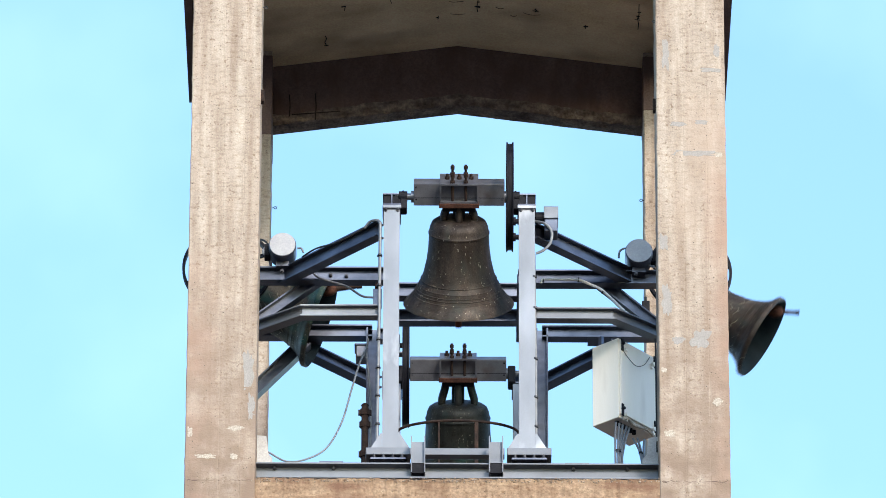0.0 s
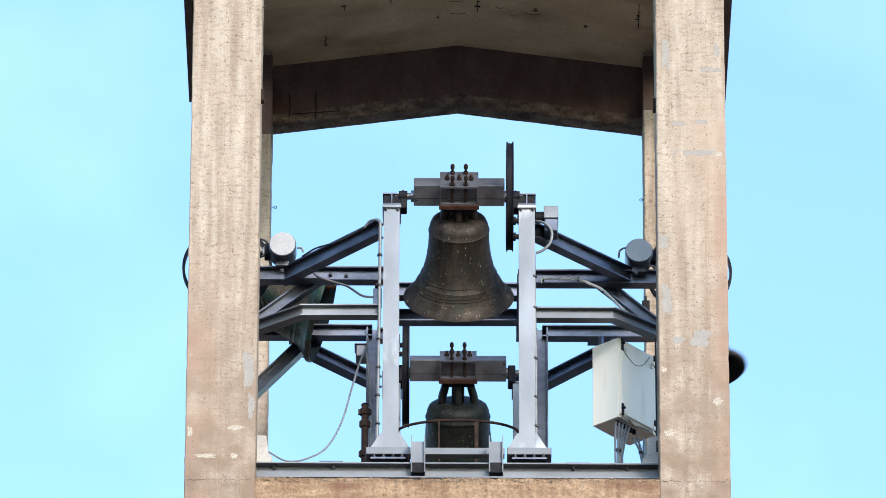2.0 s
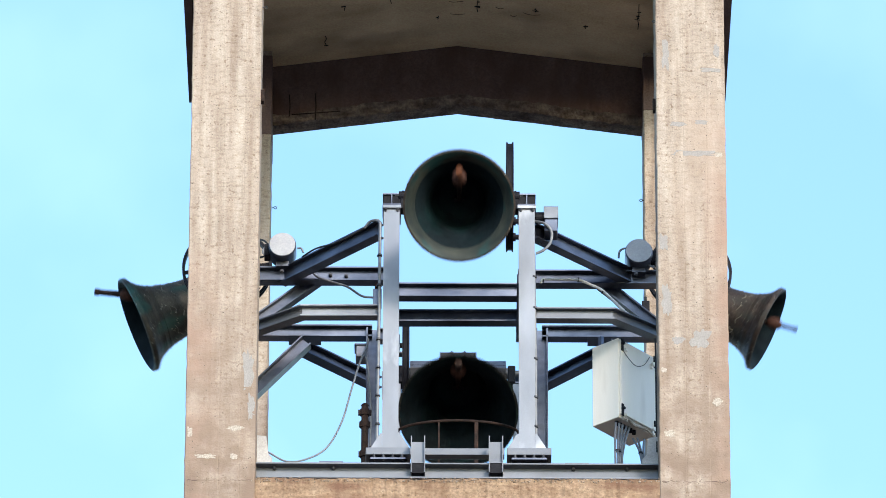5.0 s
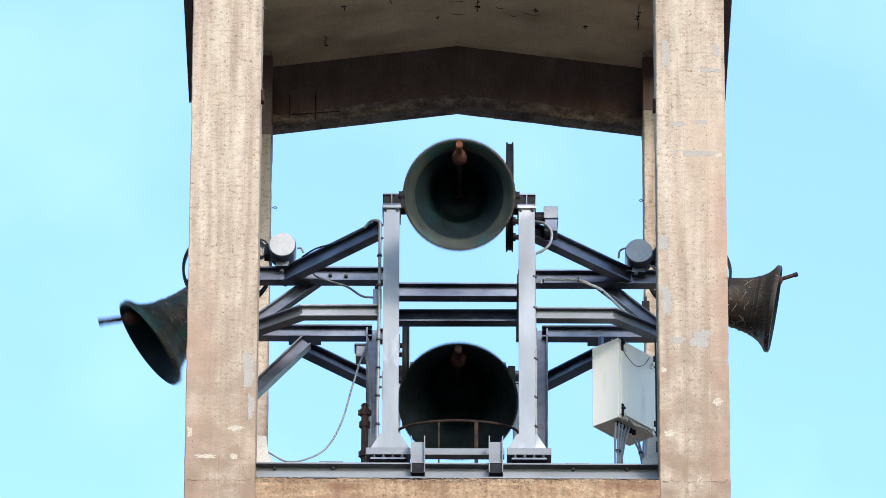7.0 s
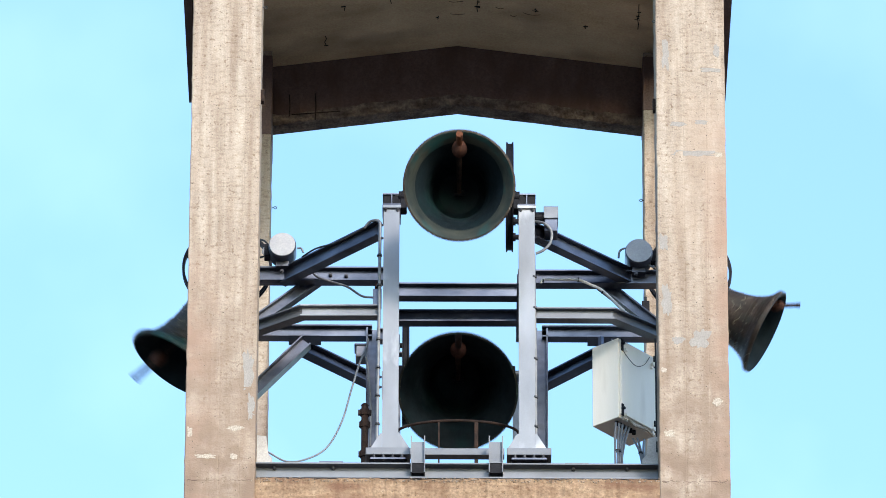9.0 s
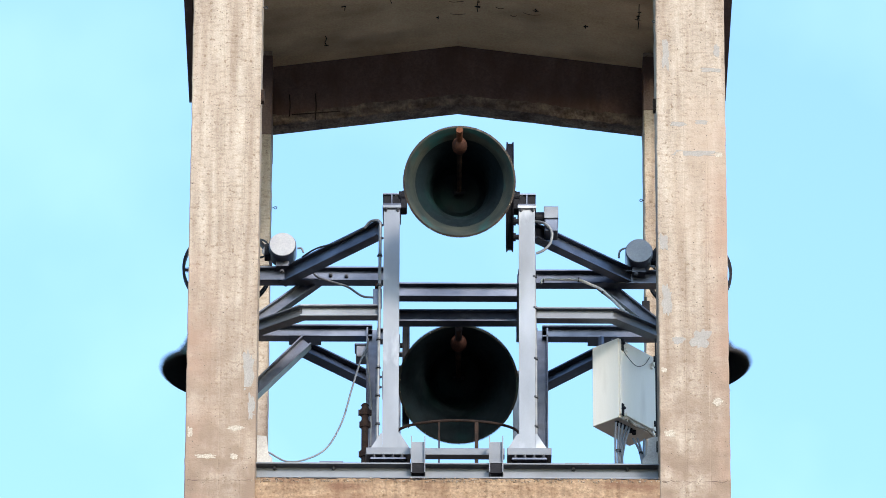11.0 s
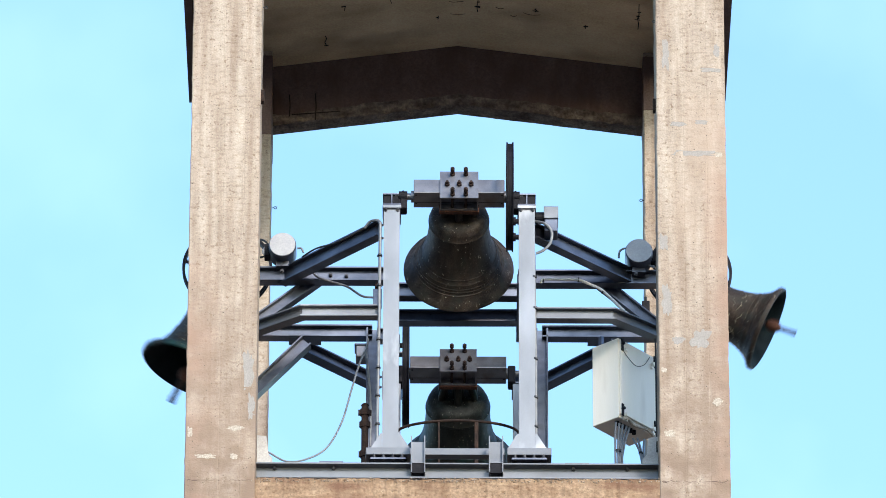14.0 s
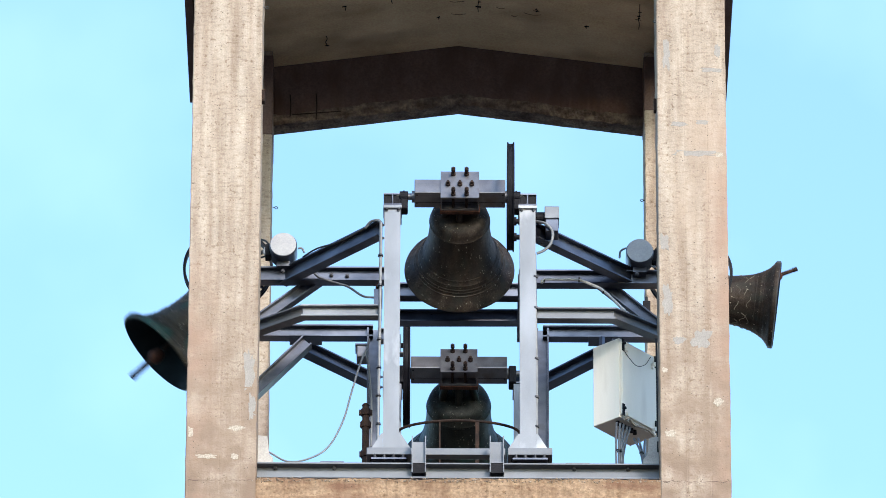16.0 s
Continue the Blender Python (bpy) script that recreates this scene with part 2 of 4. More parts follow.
def h_outline(h, b, tw=0.008, tf=0.011):
    return [(-b / 2, -h / 2), (b / 2, -h / 2), (b / 2, -h / 2 + tf), (tw / 2, -h / 2 + tf), (tw / 2, h / 2 - tf), (b / 2, h / 2 - tf),
            (b / 2, h / 2), (-b / 2, h / 2), (-b / 2, h / 2 - tf), (-tw / 2, h / 2 - tf), (-tw / 2, -h / 2 + tf), (-b / 2, -h / 2 + tf)]


def rod(bm, p1, p2, r, n=12, r2=None):
    a, b = Vector(p1), Vector(p2)
    q = (b - a).to_track_quat("Z", "Y").to_matrix().to_4x4()
    bmesh.ops.create_cone(bm, cap_ends=True, segments=n, radius1=r, radius2=r if r2 is None else r2, depth=(b - a).length,
                          matrix=Matrix.Translation((a + b) / 2) @ q)


def curve_points(pts, steps=6):
    """A smooth line through the points."""
    p = [Vector(v) for v in pts]
    p = [p[0] * 2 - p[1], *p, p[-1] * 2 - p[-2]]
    out = []
    for i in range(1, len(p) - 2):
        for k in range(steps):
            t = k / steps
            a, b, c, d = p[i - 1], p[i], p[i + 1], p[i + 2]
            out.append(0.5 * (2 * b + (c - a) * t + (2 * a - 5 * b + 4 * c - d) * t * t + (3 * b - a - 3 * c + d) * t ** 3))
    return out + [p[-2]]


def tube(bm, pts, r, n=8, steps=6):
    line = curve_points(pts, steps) if steps > 1 else [Vector(p) for p in pts]
    rings = []
    for i, c in enumerate(line):
        d = (line[min(i + 1, len(line) - 1)] - line[max(i - 1, 0)]).normalized()
        s = d.cross(Vector((0.13, 0.98, 0.15))).normalized()
        u = s.cross(d)
        rings.append([bm.verts.new(c + (s * math.cos(2 * math.pi * k / n) + u * math.sin(2 * math.pi * k / n)) * r) for k in range(n)])
    for a, b in zip(rings, rings[1:]):
        for k in range(n):
            bm.faces.new((a[k], a[(k + 1) % n], b[(k + 1) % n], b[k]))
    bm.faces.new(rings[0])
    bm.faces.new(rings[-1])


def lathe(bm, profile, n=64, closed=False):
    """Turns (radius, z) round the z axis."""
    rings = []
    for r, z in profile:
        if r < 1e-5:
            rings.append([bm.verts.new((0, 0, z))])
        else:
            rings.append([bm.verts.new((r * math.cos(2 * math.pi * k / n), r * math.sin(2 * math.pi * k / n), z)) for k in range(n)])
    pairs = list(zip(rings, rings[1:])) + ([(rings[-1], rings[0])] if closed else [])
    for a, b in pairs:
        for k in range(n):
            j = (k + 1) % n
            if len(a) == 1:
                bm.faces.new((a[0], b[k], b[j]))
            elif len(b) == 1:
                bm.faces.new((a[k], b[0], a[j]))
            else:
                bm.faces.new((a[k], b[k], b[j], a[j]))


def hex_bolt(bm, at, way, r=0.014, length=0.02):
    a = Vector(at)
    d = Vector(way).normalized()
    rod(bm, a - d * 0.004, a + d * length * 0.55, r, 6)
    rod(bm, a, a + d * length, r * 0.55, 8)


# ---- tower ----
HALF, IN, LEDGE_Z, EAVE_Z, SLOPE = 2.006, 1.487, 28.92, 34.50, 0.134


def pillar_mesh(x0, x1, y0, y1, z0, z1, grooves, groove_y, seed):
    """A cast pillar with worn, slightly uneven arrises and fine grooves between the shuttering boards."""
    c = 0.007
    front = [(x0 + c, y0), *[p for g in grooves for p in ((g - 0.004, y0), (g - 0.001, y0 + 0.002), (g + 0.002, y0 + 0.0005))], (x1 - c, y0)]
    loop = [*front, (x1, y0 + c), (x1, y1 - c), (x1 - c, y1), (x0 + c, y1), (x0, y1 - c), (x0, y0 + c)]
    if groove_y:
        loop = [(x, y0 + y1 - y) for x, y in loop][::-1]
    bm = bmesh.new()
    steps = max(2, int((z1 - z0) / 0.05))
    rings = []
    for i in range(steps + 1):
        z = z0 + (z1 - z0) * i / steps
        ring = []
        for x, y in loop:
            w = noise.noise_vector((x * 3 + seed, y * 3, z * 7)) * 0.0022 + noise.noise_vector((x * 9 + seed, y * 9, z * 29)) * 0.0036
            ring.append(bm.verts.new((x + w.x, y + w.y, z)))
        rings.append(ring)
    k = len(loop)
    for a, b in zip(rings, rings[1:]):
        for i in range(k):
            bm.faces.new((a[i], a[(i + 1) % k], b[(i + 1) % k], b[i]))
    bm.faces.new(rings[0])
    bm.faces.new(rings[-1])
    return bm


def chip(outline_r, seed, thick=0.0015):
    """An irregular flat flake in the xz plane, facing -y."""
    bm = bmesh.new()
    rx, rz = outline_r
    rng = random.Random(seed)
    ring = []
    for k in range(40):
        a = 2 * math.pi * k / 40
        w = 0.85 + 0.42 * noise.noise((math.cos(a) * 2 + seed, math.sin(a) * 2, 0.3)) + 0.3 * noise.noise((math.cos(a) * 5, math.sin(a) * 5 + seed, 1.7)) + 0.12 * rng.random()
        p = 1 / max(abs(math.cos(a)) ** 4 + abs(math.sin(a)) ** 4, 0.3) ** 0.25
        ring.append((rx * p * w * math.cos(a), rz * p * w * math.sin(a)))
    f = [bm.verts.new((x * 0.96, -thick, z * 0.96)) for x, z in ring]
    b = [bm.verts.new((x, 0.004, z)) for x, z in ring]
    bm.faces.new(f)
    for k in range(40):
        bm.faces.new((f[k], f[(k + 1) % 40], b[(k + 1) % 40], b[k]))
    return bm


def build_tower():
    ground = bmesh.new()
    bmesh.ops.create_grid(ground, x_segments=20, y_segments=20, size=1500)
    tagged(part("ground", ground, SOIL), "dark asphalt ground at the foot of the tower", "ground", kind="structure")
    pillars = {}
    for name, sx, back, grooves in (("pillar_1", -1, False, (-1.757, -1.602)), ("pillar_2", 1, False, (1.688, 1.862)),
                                    ("pillar_3", -1, True, (-1.75, -1.6)), ("pillar_4", 1, True, (1.6, 1.75))):
        x0, x1 = sorted((sx * IN, sx * HALF))
        y0, y1 = (3.49, 4.0) if back else (0.0, 0.51)
        bm = pillar_mesh(x0, x1, y0, y1, LEDGE_Z - 2.0, EAVE_Z - 0.01, grooves, back, 10 * sx + 5 * back)
        box(bm, (x0, y0, 0), (x1, y1, LEDGE_Z - 2.004))
        pillars[name] = tagged(part(name, bm, CONCRETE), "tall square pillar of warm board-marked concrete with pits and repairs", "pillar", kind="structure")
    # beams under the opening, with crumbling top arris
    for name, lo, hi in (("sill_beam_front", (-IN, 0.006, LEDGE_Z - 0.6), (IN, 0.32, LEDGE_Z + 0.022)), ("sill_beam_back", (-IN, 3.5, LEDGE_Z - 0.6), (IN, 3.994, LEDGE_Z)),
                         ("sill_beam_left", (-HALF + 0.006, 0.51, LEDGE_Z - 0.6), (-IN - 0.01, 3.49, LEDGE_Z)),
                         ("sill_beam_right", (IN + 0.01, 0.51, LEDGE_Z - 0.6), (HALF - 0.006, 3.49, LEDGE_Z))):
        bm = bmesh.new()
        box(bm, lo, hi)
        long_edges = [e for e in bm.edges if e.calc_length() > 2]
        bmesh.ops.subdivide_edges(bm, edges=long_edges, cuts=110, use_grid_fill=True)
        rim = [e for e in bm.edges if abs(e.verts[0].co.z - hi[2]) < 1e-5 and abs(e.verts[1].co.z - hi[2]) < 1e-5 and e.calc_length() < 0.2]
        for v in bm.verts:
            w = noise.noise_vector(v.co * 6) * 0.006 + noise.noise_vector(v.co * 25) * 0.006
            if v.co.z > hi[2] - 0.01:
                v.co.z += w.z * 1.3 - 0.004
                if abs(v.co.y - lo[1]) < 0.01:
                    v.co.y += abs(w.y) * 1.8
            else:
                v.co += w * 0.4
        tagged(part(name, bm, LEDGE), "weathered brown concrete sill beam with a crumbling top edge", "beam", kind="structure")
    bm = bmesh.new()
    box(bm, (-IN + 0.01, 0.51, LEDGE_Z - 0.35), (IN - 0.01, 3.49, LEDGE_Z - 0.15))
    tagged(part("floor", bm, LEDGE), "dark dirty concrete floor of the bell chamber", "floor", kind="structure")
    bm = bmesh.new()
    box(bm, (-IN, 0.05, 0.0), (IN, 0.35, LEDGE_Z - 0.605))
    box(bm, (-IN, 3.65, 0.0), (IN, 3.95, LEDGE_Z - 0.605))
    box(bm, (-1.95, 0.52, 0.0), (-1.65, 3.48, LEDGE_Z - 0.605))
    box(bm, (1.65, 0.52, 0.0), (1.95, 3.48, LEDGE_Z - 0.605))
    tagged(part("wall_shaft", bm, CONCRETE), "plain concrete walls of the tower shaft", "wall", kind="structure")
    # gabled slab: the underside rises to the ridge in the middle
    over = 2.10
    bm = bmesh.new()

    def gable(x, lift=0.0):
        return EAVE_Z + 0.227 - abs(x) * SLOPE + lift

    xs = [-over + 2 * over * i / 24 for i in range(25)]
    outline = [(x, gable(x)) for x in xs] + [(x, gable(x, 0.22)) for x in reversed(xs)]
    rings = [[bm.verts.new((x, y, z)) for x, z in outline] for y in (-0.17, 4.06)]
    for i in range(len(outline)):
        j = (i + 1) % len(outline)
        bm.faces.new((rings[0][i], rings[0][j], rings[1][j], rings[1][i]))
    for r in rings:
        for i in range(24):
            bm.faces.new((r[i], r[i + 1], r[len(outline) - 2 - i], r[len(outline) - 1 - i]))
    tagged(part("ceiling", bm, SOFFIT), "shallow gabled concrete soffit stained brown and grey", "ceiling", kind="structure")
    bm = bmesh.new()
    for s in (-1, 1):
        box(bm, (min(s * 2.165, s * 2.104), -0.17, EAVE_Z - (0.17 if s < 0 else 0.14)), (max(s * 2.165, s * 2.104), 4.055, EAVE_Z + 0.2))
    tagged(part("eave_trim", bm, BEAM), "concrete drip edge along the eaves, dark as in shade", "trim", kind="structure")
    bm = bmesh.new()
    for s in (-1, 1):
        sweep(bm, [(-2.2, 0), (2.2, 0), (2.2, 0.04), (-2.2, 0.04)], (s * 2.12, 1.95, gable(2.12, 0.225)), (0, 1.95, gable(0, 0.225)))
    tagged(part("roof", bm, TILE), "dark felt roof of low pitch", "roof", kind="structure")
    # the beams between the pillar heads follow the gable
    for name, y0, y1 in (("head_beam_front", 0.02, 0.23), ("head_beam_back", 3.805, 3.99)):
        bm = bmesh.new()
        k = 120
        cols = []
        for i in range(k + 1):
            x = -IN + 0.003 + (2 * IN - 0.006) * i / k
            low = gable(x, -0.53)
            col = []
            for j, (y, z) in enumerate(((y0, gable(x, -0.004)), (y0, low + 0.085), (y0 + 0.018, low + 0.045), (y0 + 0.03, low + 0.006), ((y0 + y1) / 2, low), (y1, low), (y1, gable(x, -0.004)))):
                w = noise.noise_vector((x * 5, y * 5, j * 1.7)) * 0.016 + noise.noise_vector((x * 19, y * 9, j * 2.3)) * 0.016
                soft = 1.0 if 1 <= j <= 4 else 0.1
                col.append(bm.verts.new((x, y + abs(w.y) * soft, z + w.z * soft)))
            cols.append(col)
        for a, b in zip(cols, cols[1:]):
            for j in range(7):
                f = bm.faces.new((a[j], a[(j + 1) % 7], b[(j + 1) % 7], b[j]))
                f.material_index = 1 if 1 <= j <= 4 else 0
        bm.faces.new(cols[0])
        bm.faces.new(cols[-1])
        ob = tagged(part(name, bm, BEAM), "stained concrete beam, shade in its colour, with a spalled lower edge", "beam", kind="structure")
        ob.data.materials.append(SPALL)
    # dark boxes round the rear pillar tops paint in the roof's shade
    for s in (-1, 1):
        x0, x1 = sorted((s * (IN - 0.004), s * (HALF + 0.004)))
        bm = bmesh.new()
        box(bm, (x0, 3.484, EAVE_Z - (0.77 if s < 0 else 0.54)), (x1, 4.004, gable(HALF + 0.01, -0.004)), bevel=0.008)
        tagged(part("pillar_head_shade", bm, BEAM), "dark cover that paints shade on a rear pillar's head", "pillar", kind="structure")
    # cracked casting joint at the sill's height
    for pil, x0, x1 in (("pillar_1", -HALF + 0.02, -IN - 0.015), ("pillar_2", IN + 0.015, HALF - 0.02)):
        for k, (lo, hi) in enumerate(((0.0, 0.3), (0.33, 0.52), (0.56, 0.98))):
            bm = bmesh.new()
            line = []
            for q in range(15):
                x = x0 + (x1 - x0) * (lo + (hi - lo) * q / 14)
                line.append((x, -0.0005, LEDGE_Z - 0.004 + 0.012 * noise.noise((x * 22, k, 3.1))))
            tube(bm, line, 0.0018, 6, 2)
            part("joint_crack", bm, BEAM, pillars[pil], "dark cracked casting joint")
    # crumbling mortar along the casting joint and the sill's edge
    rng = random.Random(5)
    bm = bmesh.new()
    for k in range(620):
        x = rng.uniform(-HALF + 0.01, HALF - 0.01)
        on_sill = abs(x) < IN
        r = rng.uniform(0.0018, 0.005) * (1.3 if on_sill else 1.0)
        z = LEDGE_Z + (0.016 + rng.uniform(-0.03, 0.006) if on_sill else -0.003 + rng.gauss(0, 0.012))
        q = pose(x, 0.005 if on_sill else 0.0, z, 0, rng.uniform(-90, 90), 0) @ Matrix.Diagonal((r * rng.uniform(0.8, 2.0), r * 0.7, r * rng.uniform(0.5, 1.0), 1))
        made = bmesh.ops.create_icosphere(bm, subdivisions=1, radius=1.0, matrix=q)["verts"]
        for v in made:
            v.co += noise.noise_vector(v.co * 90) * 0.003
    tagged(part("mortar_crumbs", bm, CRUMB), "broken mortar crumbs along the cracked casting joint", "mortar", kind="stuff")
    # unseen side beams, added to close the roof against light
    for name, s in (("added_beam_left", -1), ("added_beam_right", 1)):
        bm = bmesh.new()
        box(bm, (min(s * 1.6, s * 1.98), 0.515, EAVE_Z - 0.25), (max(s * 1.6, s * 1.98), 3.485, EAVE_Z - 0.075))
        tagged(part(name, bm, BEAM), "unseen dark side beam added under the eave against light", "beam", kind="structure")
    # exposed reinforcement
    for a, b in (((-1.352, 3.800, 34.265), (-1.350, 3.800, 34.067)), ((-1.143, 3.800, 34.276), (-1.141, 3.800, 34.037)), ((-1.332, 3.797, 34.081), (-0.942, 3.797, 34.114))):
        bm = bmesh.new()
        tube(bm, (a, [(a[i] + b[i]) / 2 + (0.006 if i == 0 else 0) for i in range(3)], b), 0.0045, 6, 4)
        tagged(part("reinforcing_bar", bm, OLD_IRON), "rusted reinforcing bar bared in the spalled beam", "rebar", "bared bars")
    for px, y0, y1 in ((-1.06, 3.40, 3.56), (-0.53, 2.78, 2.99), (0.16, 2.78, 3.21), (1.44, 2.78, 3.18), (-0.16, 3.28, 3.33), (-0.9, 2.95, 3.02), (0.62, 3.05, 3.1), (1.02, 3.22, 3.27)):
        bm = bmesh.new()
        z = gable(px) - 0.004
        line = [(px + 0.012 * noise.noise((px * 9, k * 3.1, 0)), y0 + (y1 - y0) * k / 5, z) for k in range(6)]
        tube(bm, line, 0.0036, 6, 3)
        rng = random.Random(int(px * 100) + 500)
        for k in range(max(1, int((y1 - y0) / 0.09))):
            y = rng.uniform(y0, y1)
            w0, w1 = rng.uniform(0.006, 0.03), rng.uniform(0.006, 0.03)
            rod(bm, (px - w0, y, gable(px - w0) - 0.003), (px + w1, y + rng.uniform(-0.01, 0.01), gable(px + w1) - 0.003), rng.uniform(0.003, 0.0055), 6)
        tagged(part("reinforcing_bar", bm, OLD_IRON), "rusted reinforcing bar bared in the soffit", "rebar", "bared bars")
    for x0, x1, y in ((-0.06, 0.06, 3.27), (-0.07, 0.045, 3.07), (-0.05, 0.06, 2.63), (0.52, 0.66, 3.14), (0.30, 0.37, 3.10), (0.42, 0.47, 3.2)):
        bm = bmesh.new()
        tube(bm, [(x0 + (x1 - x0) * k / 5, y + 0.02 * math.sin(math.pi * k / 5), gable(x0 + (x1 - x0) * k / 5) - 0.002) for k in range(6)], 0.0022, 6, 2)
        tagged(part("reinforcing_bar", bm, RUST), "thin rusted tie bar bared in the soffit", "rebar", "bared bars")
    # old fixings on the pillar arrises
    for p in ((-1.484, 0.100, 32.963), (1.504, 0.100, 32.856), (-1.471, 3.600, 33.125), (1.488, 3.600, 33.203)):
        bm = bmesh.new()
        rod(bm, (p[0], p[1], p[2]), (p[0] + (0.015 if p[0] < 0 else -0.015), p[1], p[2]), 0.004, 6)
        c = Vector((p[0] + (0.024 if p[0] < 0 else -0.024), p[1], p[2]))
        tube(bm, [c + Vector((0.011 * math.cos(a), 0, 0.011 * math.sin(a))) for a in [math.pi * k / 8 for k in range(17)]], 0.003, 6, 1)
        tagged(part("eye_bolt", bm, BOLT), "small steel eye bolt in a pillar", "bolt", "pillar fixings")
    for p, s in (((-1.483, 0.120, 32.200), 1), ((1.485, 0.120, 32.134), -1)):
        bm = bmesh.new()
        box(bm, (p[0] - 0.02, p[1] - 0.03, p[2] - 0.05), (p[0] + 0.02, p[1] + 0.03, p[2] + 0.05), bevel=0.004)
        tagged(part("iron_bracket", bm, OLD_IRON), "rusted iron bracket fixed to a pillar", "bracket", "pillar fixings")
    # repairs
    for pil, mat, rows in (("pillar_1", MORTAR, (((-1.546, 0.000, 29.826), 0.045, 0.17), ((-1.521, 0.000, 29.522), 0.03, 0.10))),
                           ("pillar_1", PLASTER, (((-1.847, 0.000, 29.111), 0.075, 0.02), ((-1.635, 0.000, 29.344), 0.06, 0.022), ((-1.644, 0.000, 29.111), 0.028, 0.022), ((-1.971, 0.000, 29.310), 0.02, 0.04))),
                           ("pillar_2", MORTAR, (((1.562, 0.000, 32.521), 0.03, 0.13), ((1.766, 0.000, 31.662), 0.16, 0.025), ((1.650, 0.000, 31.913), 0.06, 0.02), ((1.828, 0.000, 31.928), 0.05, 0.018), ((1.534, 0.000, 30.903), 0.035, 0.07),
                                                 ((1.551, 0.000, 30.428), 0.04, 0.13), ((1.799, 0.000, 30.098), 0.075, 0.08), ((1.631, 0.000, 30.083), 0.045, 0.035), ((1.901, 0.000, 32.381), 0.08, 0.02), ((1.946, 0.000, 32.547), 0.025, 0.06))),
                           ("pillar_2", PLASTER, (((1.565, 0.000, 29.310), 0.04, 0.032), ((1.918, 0.000, 29.573), 0.035, 0.035), ((1.524, 0.000, 29.838), 0.022, 0.02), ((1.952, 0.000, 31.653), 0.03, 0.02)))):
        for i, (p, rx, rz) in enumerate(rows):
            ob = part("patch", chip((rx, rz), i * 7 + len(rows)), mat, pillars[pil], "grey mortar repair" if mat is MORTAR else "pale plaster dab")
            ob.location = p


build_tower()


# ---- bell frame ----
def build_frame():
    frame_top = thing("bell_frame", "grey steel bell frame of bolted rolled sections inside the belfry", "bell frame", (0, 0.45, LEDGE_Z))
    inv = Matrix.Translation((0, 0.45, LEDGE_Z)).inverted()

    def member(name, bm, mat=STEEL, label="", parent=None):
        bmesh.ops.transform(bm, matrix=inv, verts=bm.verts[:])
        return part(name, bm, mat, parent or frame_top, label)

    def beam(name, p1, p2, h=0.1, b=0.1, up=(0, 0, 1), mat=STEEL, label="", bolts=()):
        bm = bmesh.new()
        sweep(bm, h_outline(h, b), p1, p2, up)
        ob = member(name, bm, mat, label)
        for p in bolts:
            k = bmesh.new()
            hex_bolt(k, p, (0, -1, 0), 0.016, 0.025)
            member("bolt", k, BOLT, parent=ob)
        return ob

    for s, px in ((-1, -0.499), (1, 0.518)):
        # front post, its flange towards the street
        post = beam("post", (px, 0.55, 29.413), (px, 0.55, 31.44), 0.14, 0.12, (0, 1, 0), POST, "pale galvanised steel post")
        bm = bmesh.new()
        box(bm, (px - 0.07, 0.46, 31.44), (px + 0.07, 0.64, 31.465), bevel=0.003)
        member("cap_plate", bm, POST, parent=post)
        for dx in (-0.045, 0.045):
            k = bmesh.new()
            hex_bolt(k, (px + dx, 0.475, 31.44), (0, 0, -1), 0.014, 0.022)
            member("bolt", k, BOLT, parent=post)
        # gussets at the foot
        for w in (-1, 1):
            bm = bmesh.new()
            lo = px + w * 0.0605
            tri = [(lo, 29.413), (lo + w * 0.09, 29.413), (lo + w * 0.012, 29.545), (lo, 29.545)]
            f1 = [bm.verts.new((x, 0.475, z)) for x, z in tri]
            f2 = [bm.verts.new((x, 0.487, z)) for x, z in tri]
            bm.faces.new(f1)
            bm.faces.new(f2)
            for i in range(4):
                bm.faces.new((f1[i], f1[(i + 1) % 4], f2[(i + 1) % 4], f2[i]))
            member("gusset", bm, POST, parent=post)
        # foot: plate on a cross beam
        cx = px + s * 0.015
        bm = bmesh.new()
        box(bm, (cx - 0.165, 0.44, 29.352), (cx + 0.165, 0.68, 29.411), bevel=0.004)
        member("base_plate", bm, RAIL)
        bm = bmesh.new()
        box(bm, (cx - 0.13, 0.42, 29.305), (cx + 0.13, 0.6, 29.318))
        member("shim_plate", bm, STEEL)
        for k in range(4):
            bm = bmesh.new()
            x = cx - 0.105 + 0.07 * k
            rod(bm, (x, 0.45, 29.30), (x, 0.45, 29.36), 0.011, 8)
            hex_bolt(bm, (x, 0.45, 29.322), (0, 0, 1), 0.019, 0.02)
            member("anchor_bolt", bm, BOLT)
        bm = bmesh.new()
        box(bm, (cx - 0.14, 0.52, 29.19), (cx + 0.14, 0.66, 29.352))
        member("packing_block", bm, DARK)
        # bearing seat on the post: a short beam end and the bearing housing
        beam("bearing_beam", (px, 0.46, 31.515), (px, 0.78, 31.515), 0.1, 0.135, mat=STEEL)
        # black boxes in the beam end stand for the shade between its flanges
        bm = bmesh.new()
        box(bm, (px - 0.062, 0.475, 31.472), (px - 0.006, 0.5, 31.558))
        box(bm, (px + 0.006, 0.475, 31.472), (px + 0.062, 0.5, 31.558))
        member("recess_shade", bm, DARK)
        bm = bmesh.new()
        bx = px - s * 0.085
        box(bm, (bx - 0.026, 0.47, 31.44), (bx + 0.03, 0.58, 31.53), bevel=0.01)
        rod(bm, (bx - 0.032, 0.5, 31.555), (bx + 0.032, 0.5, 31.555), 0.042, 20)
        rod(bm, (bx, 0.5, 31.585), (bx, 0.5, 31.605), 0.008, 8)
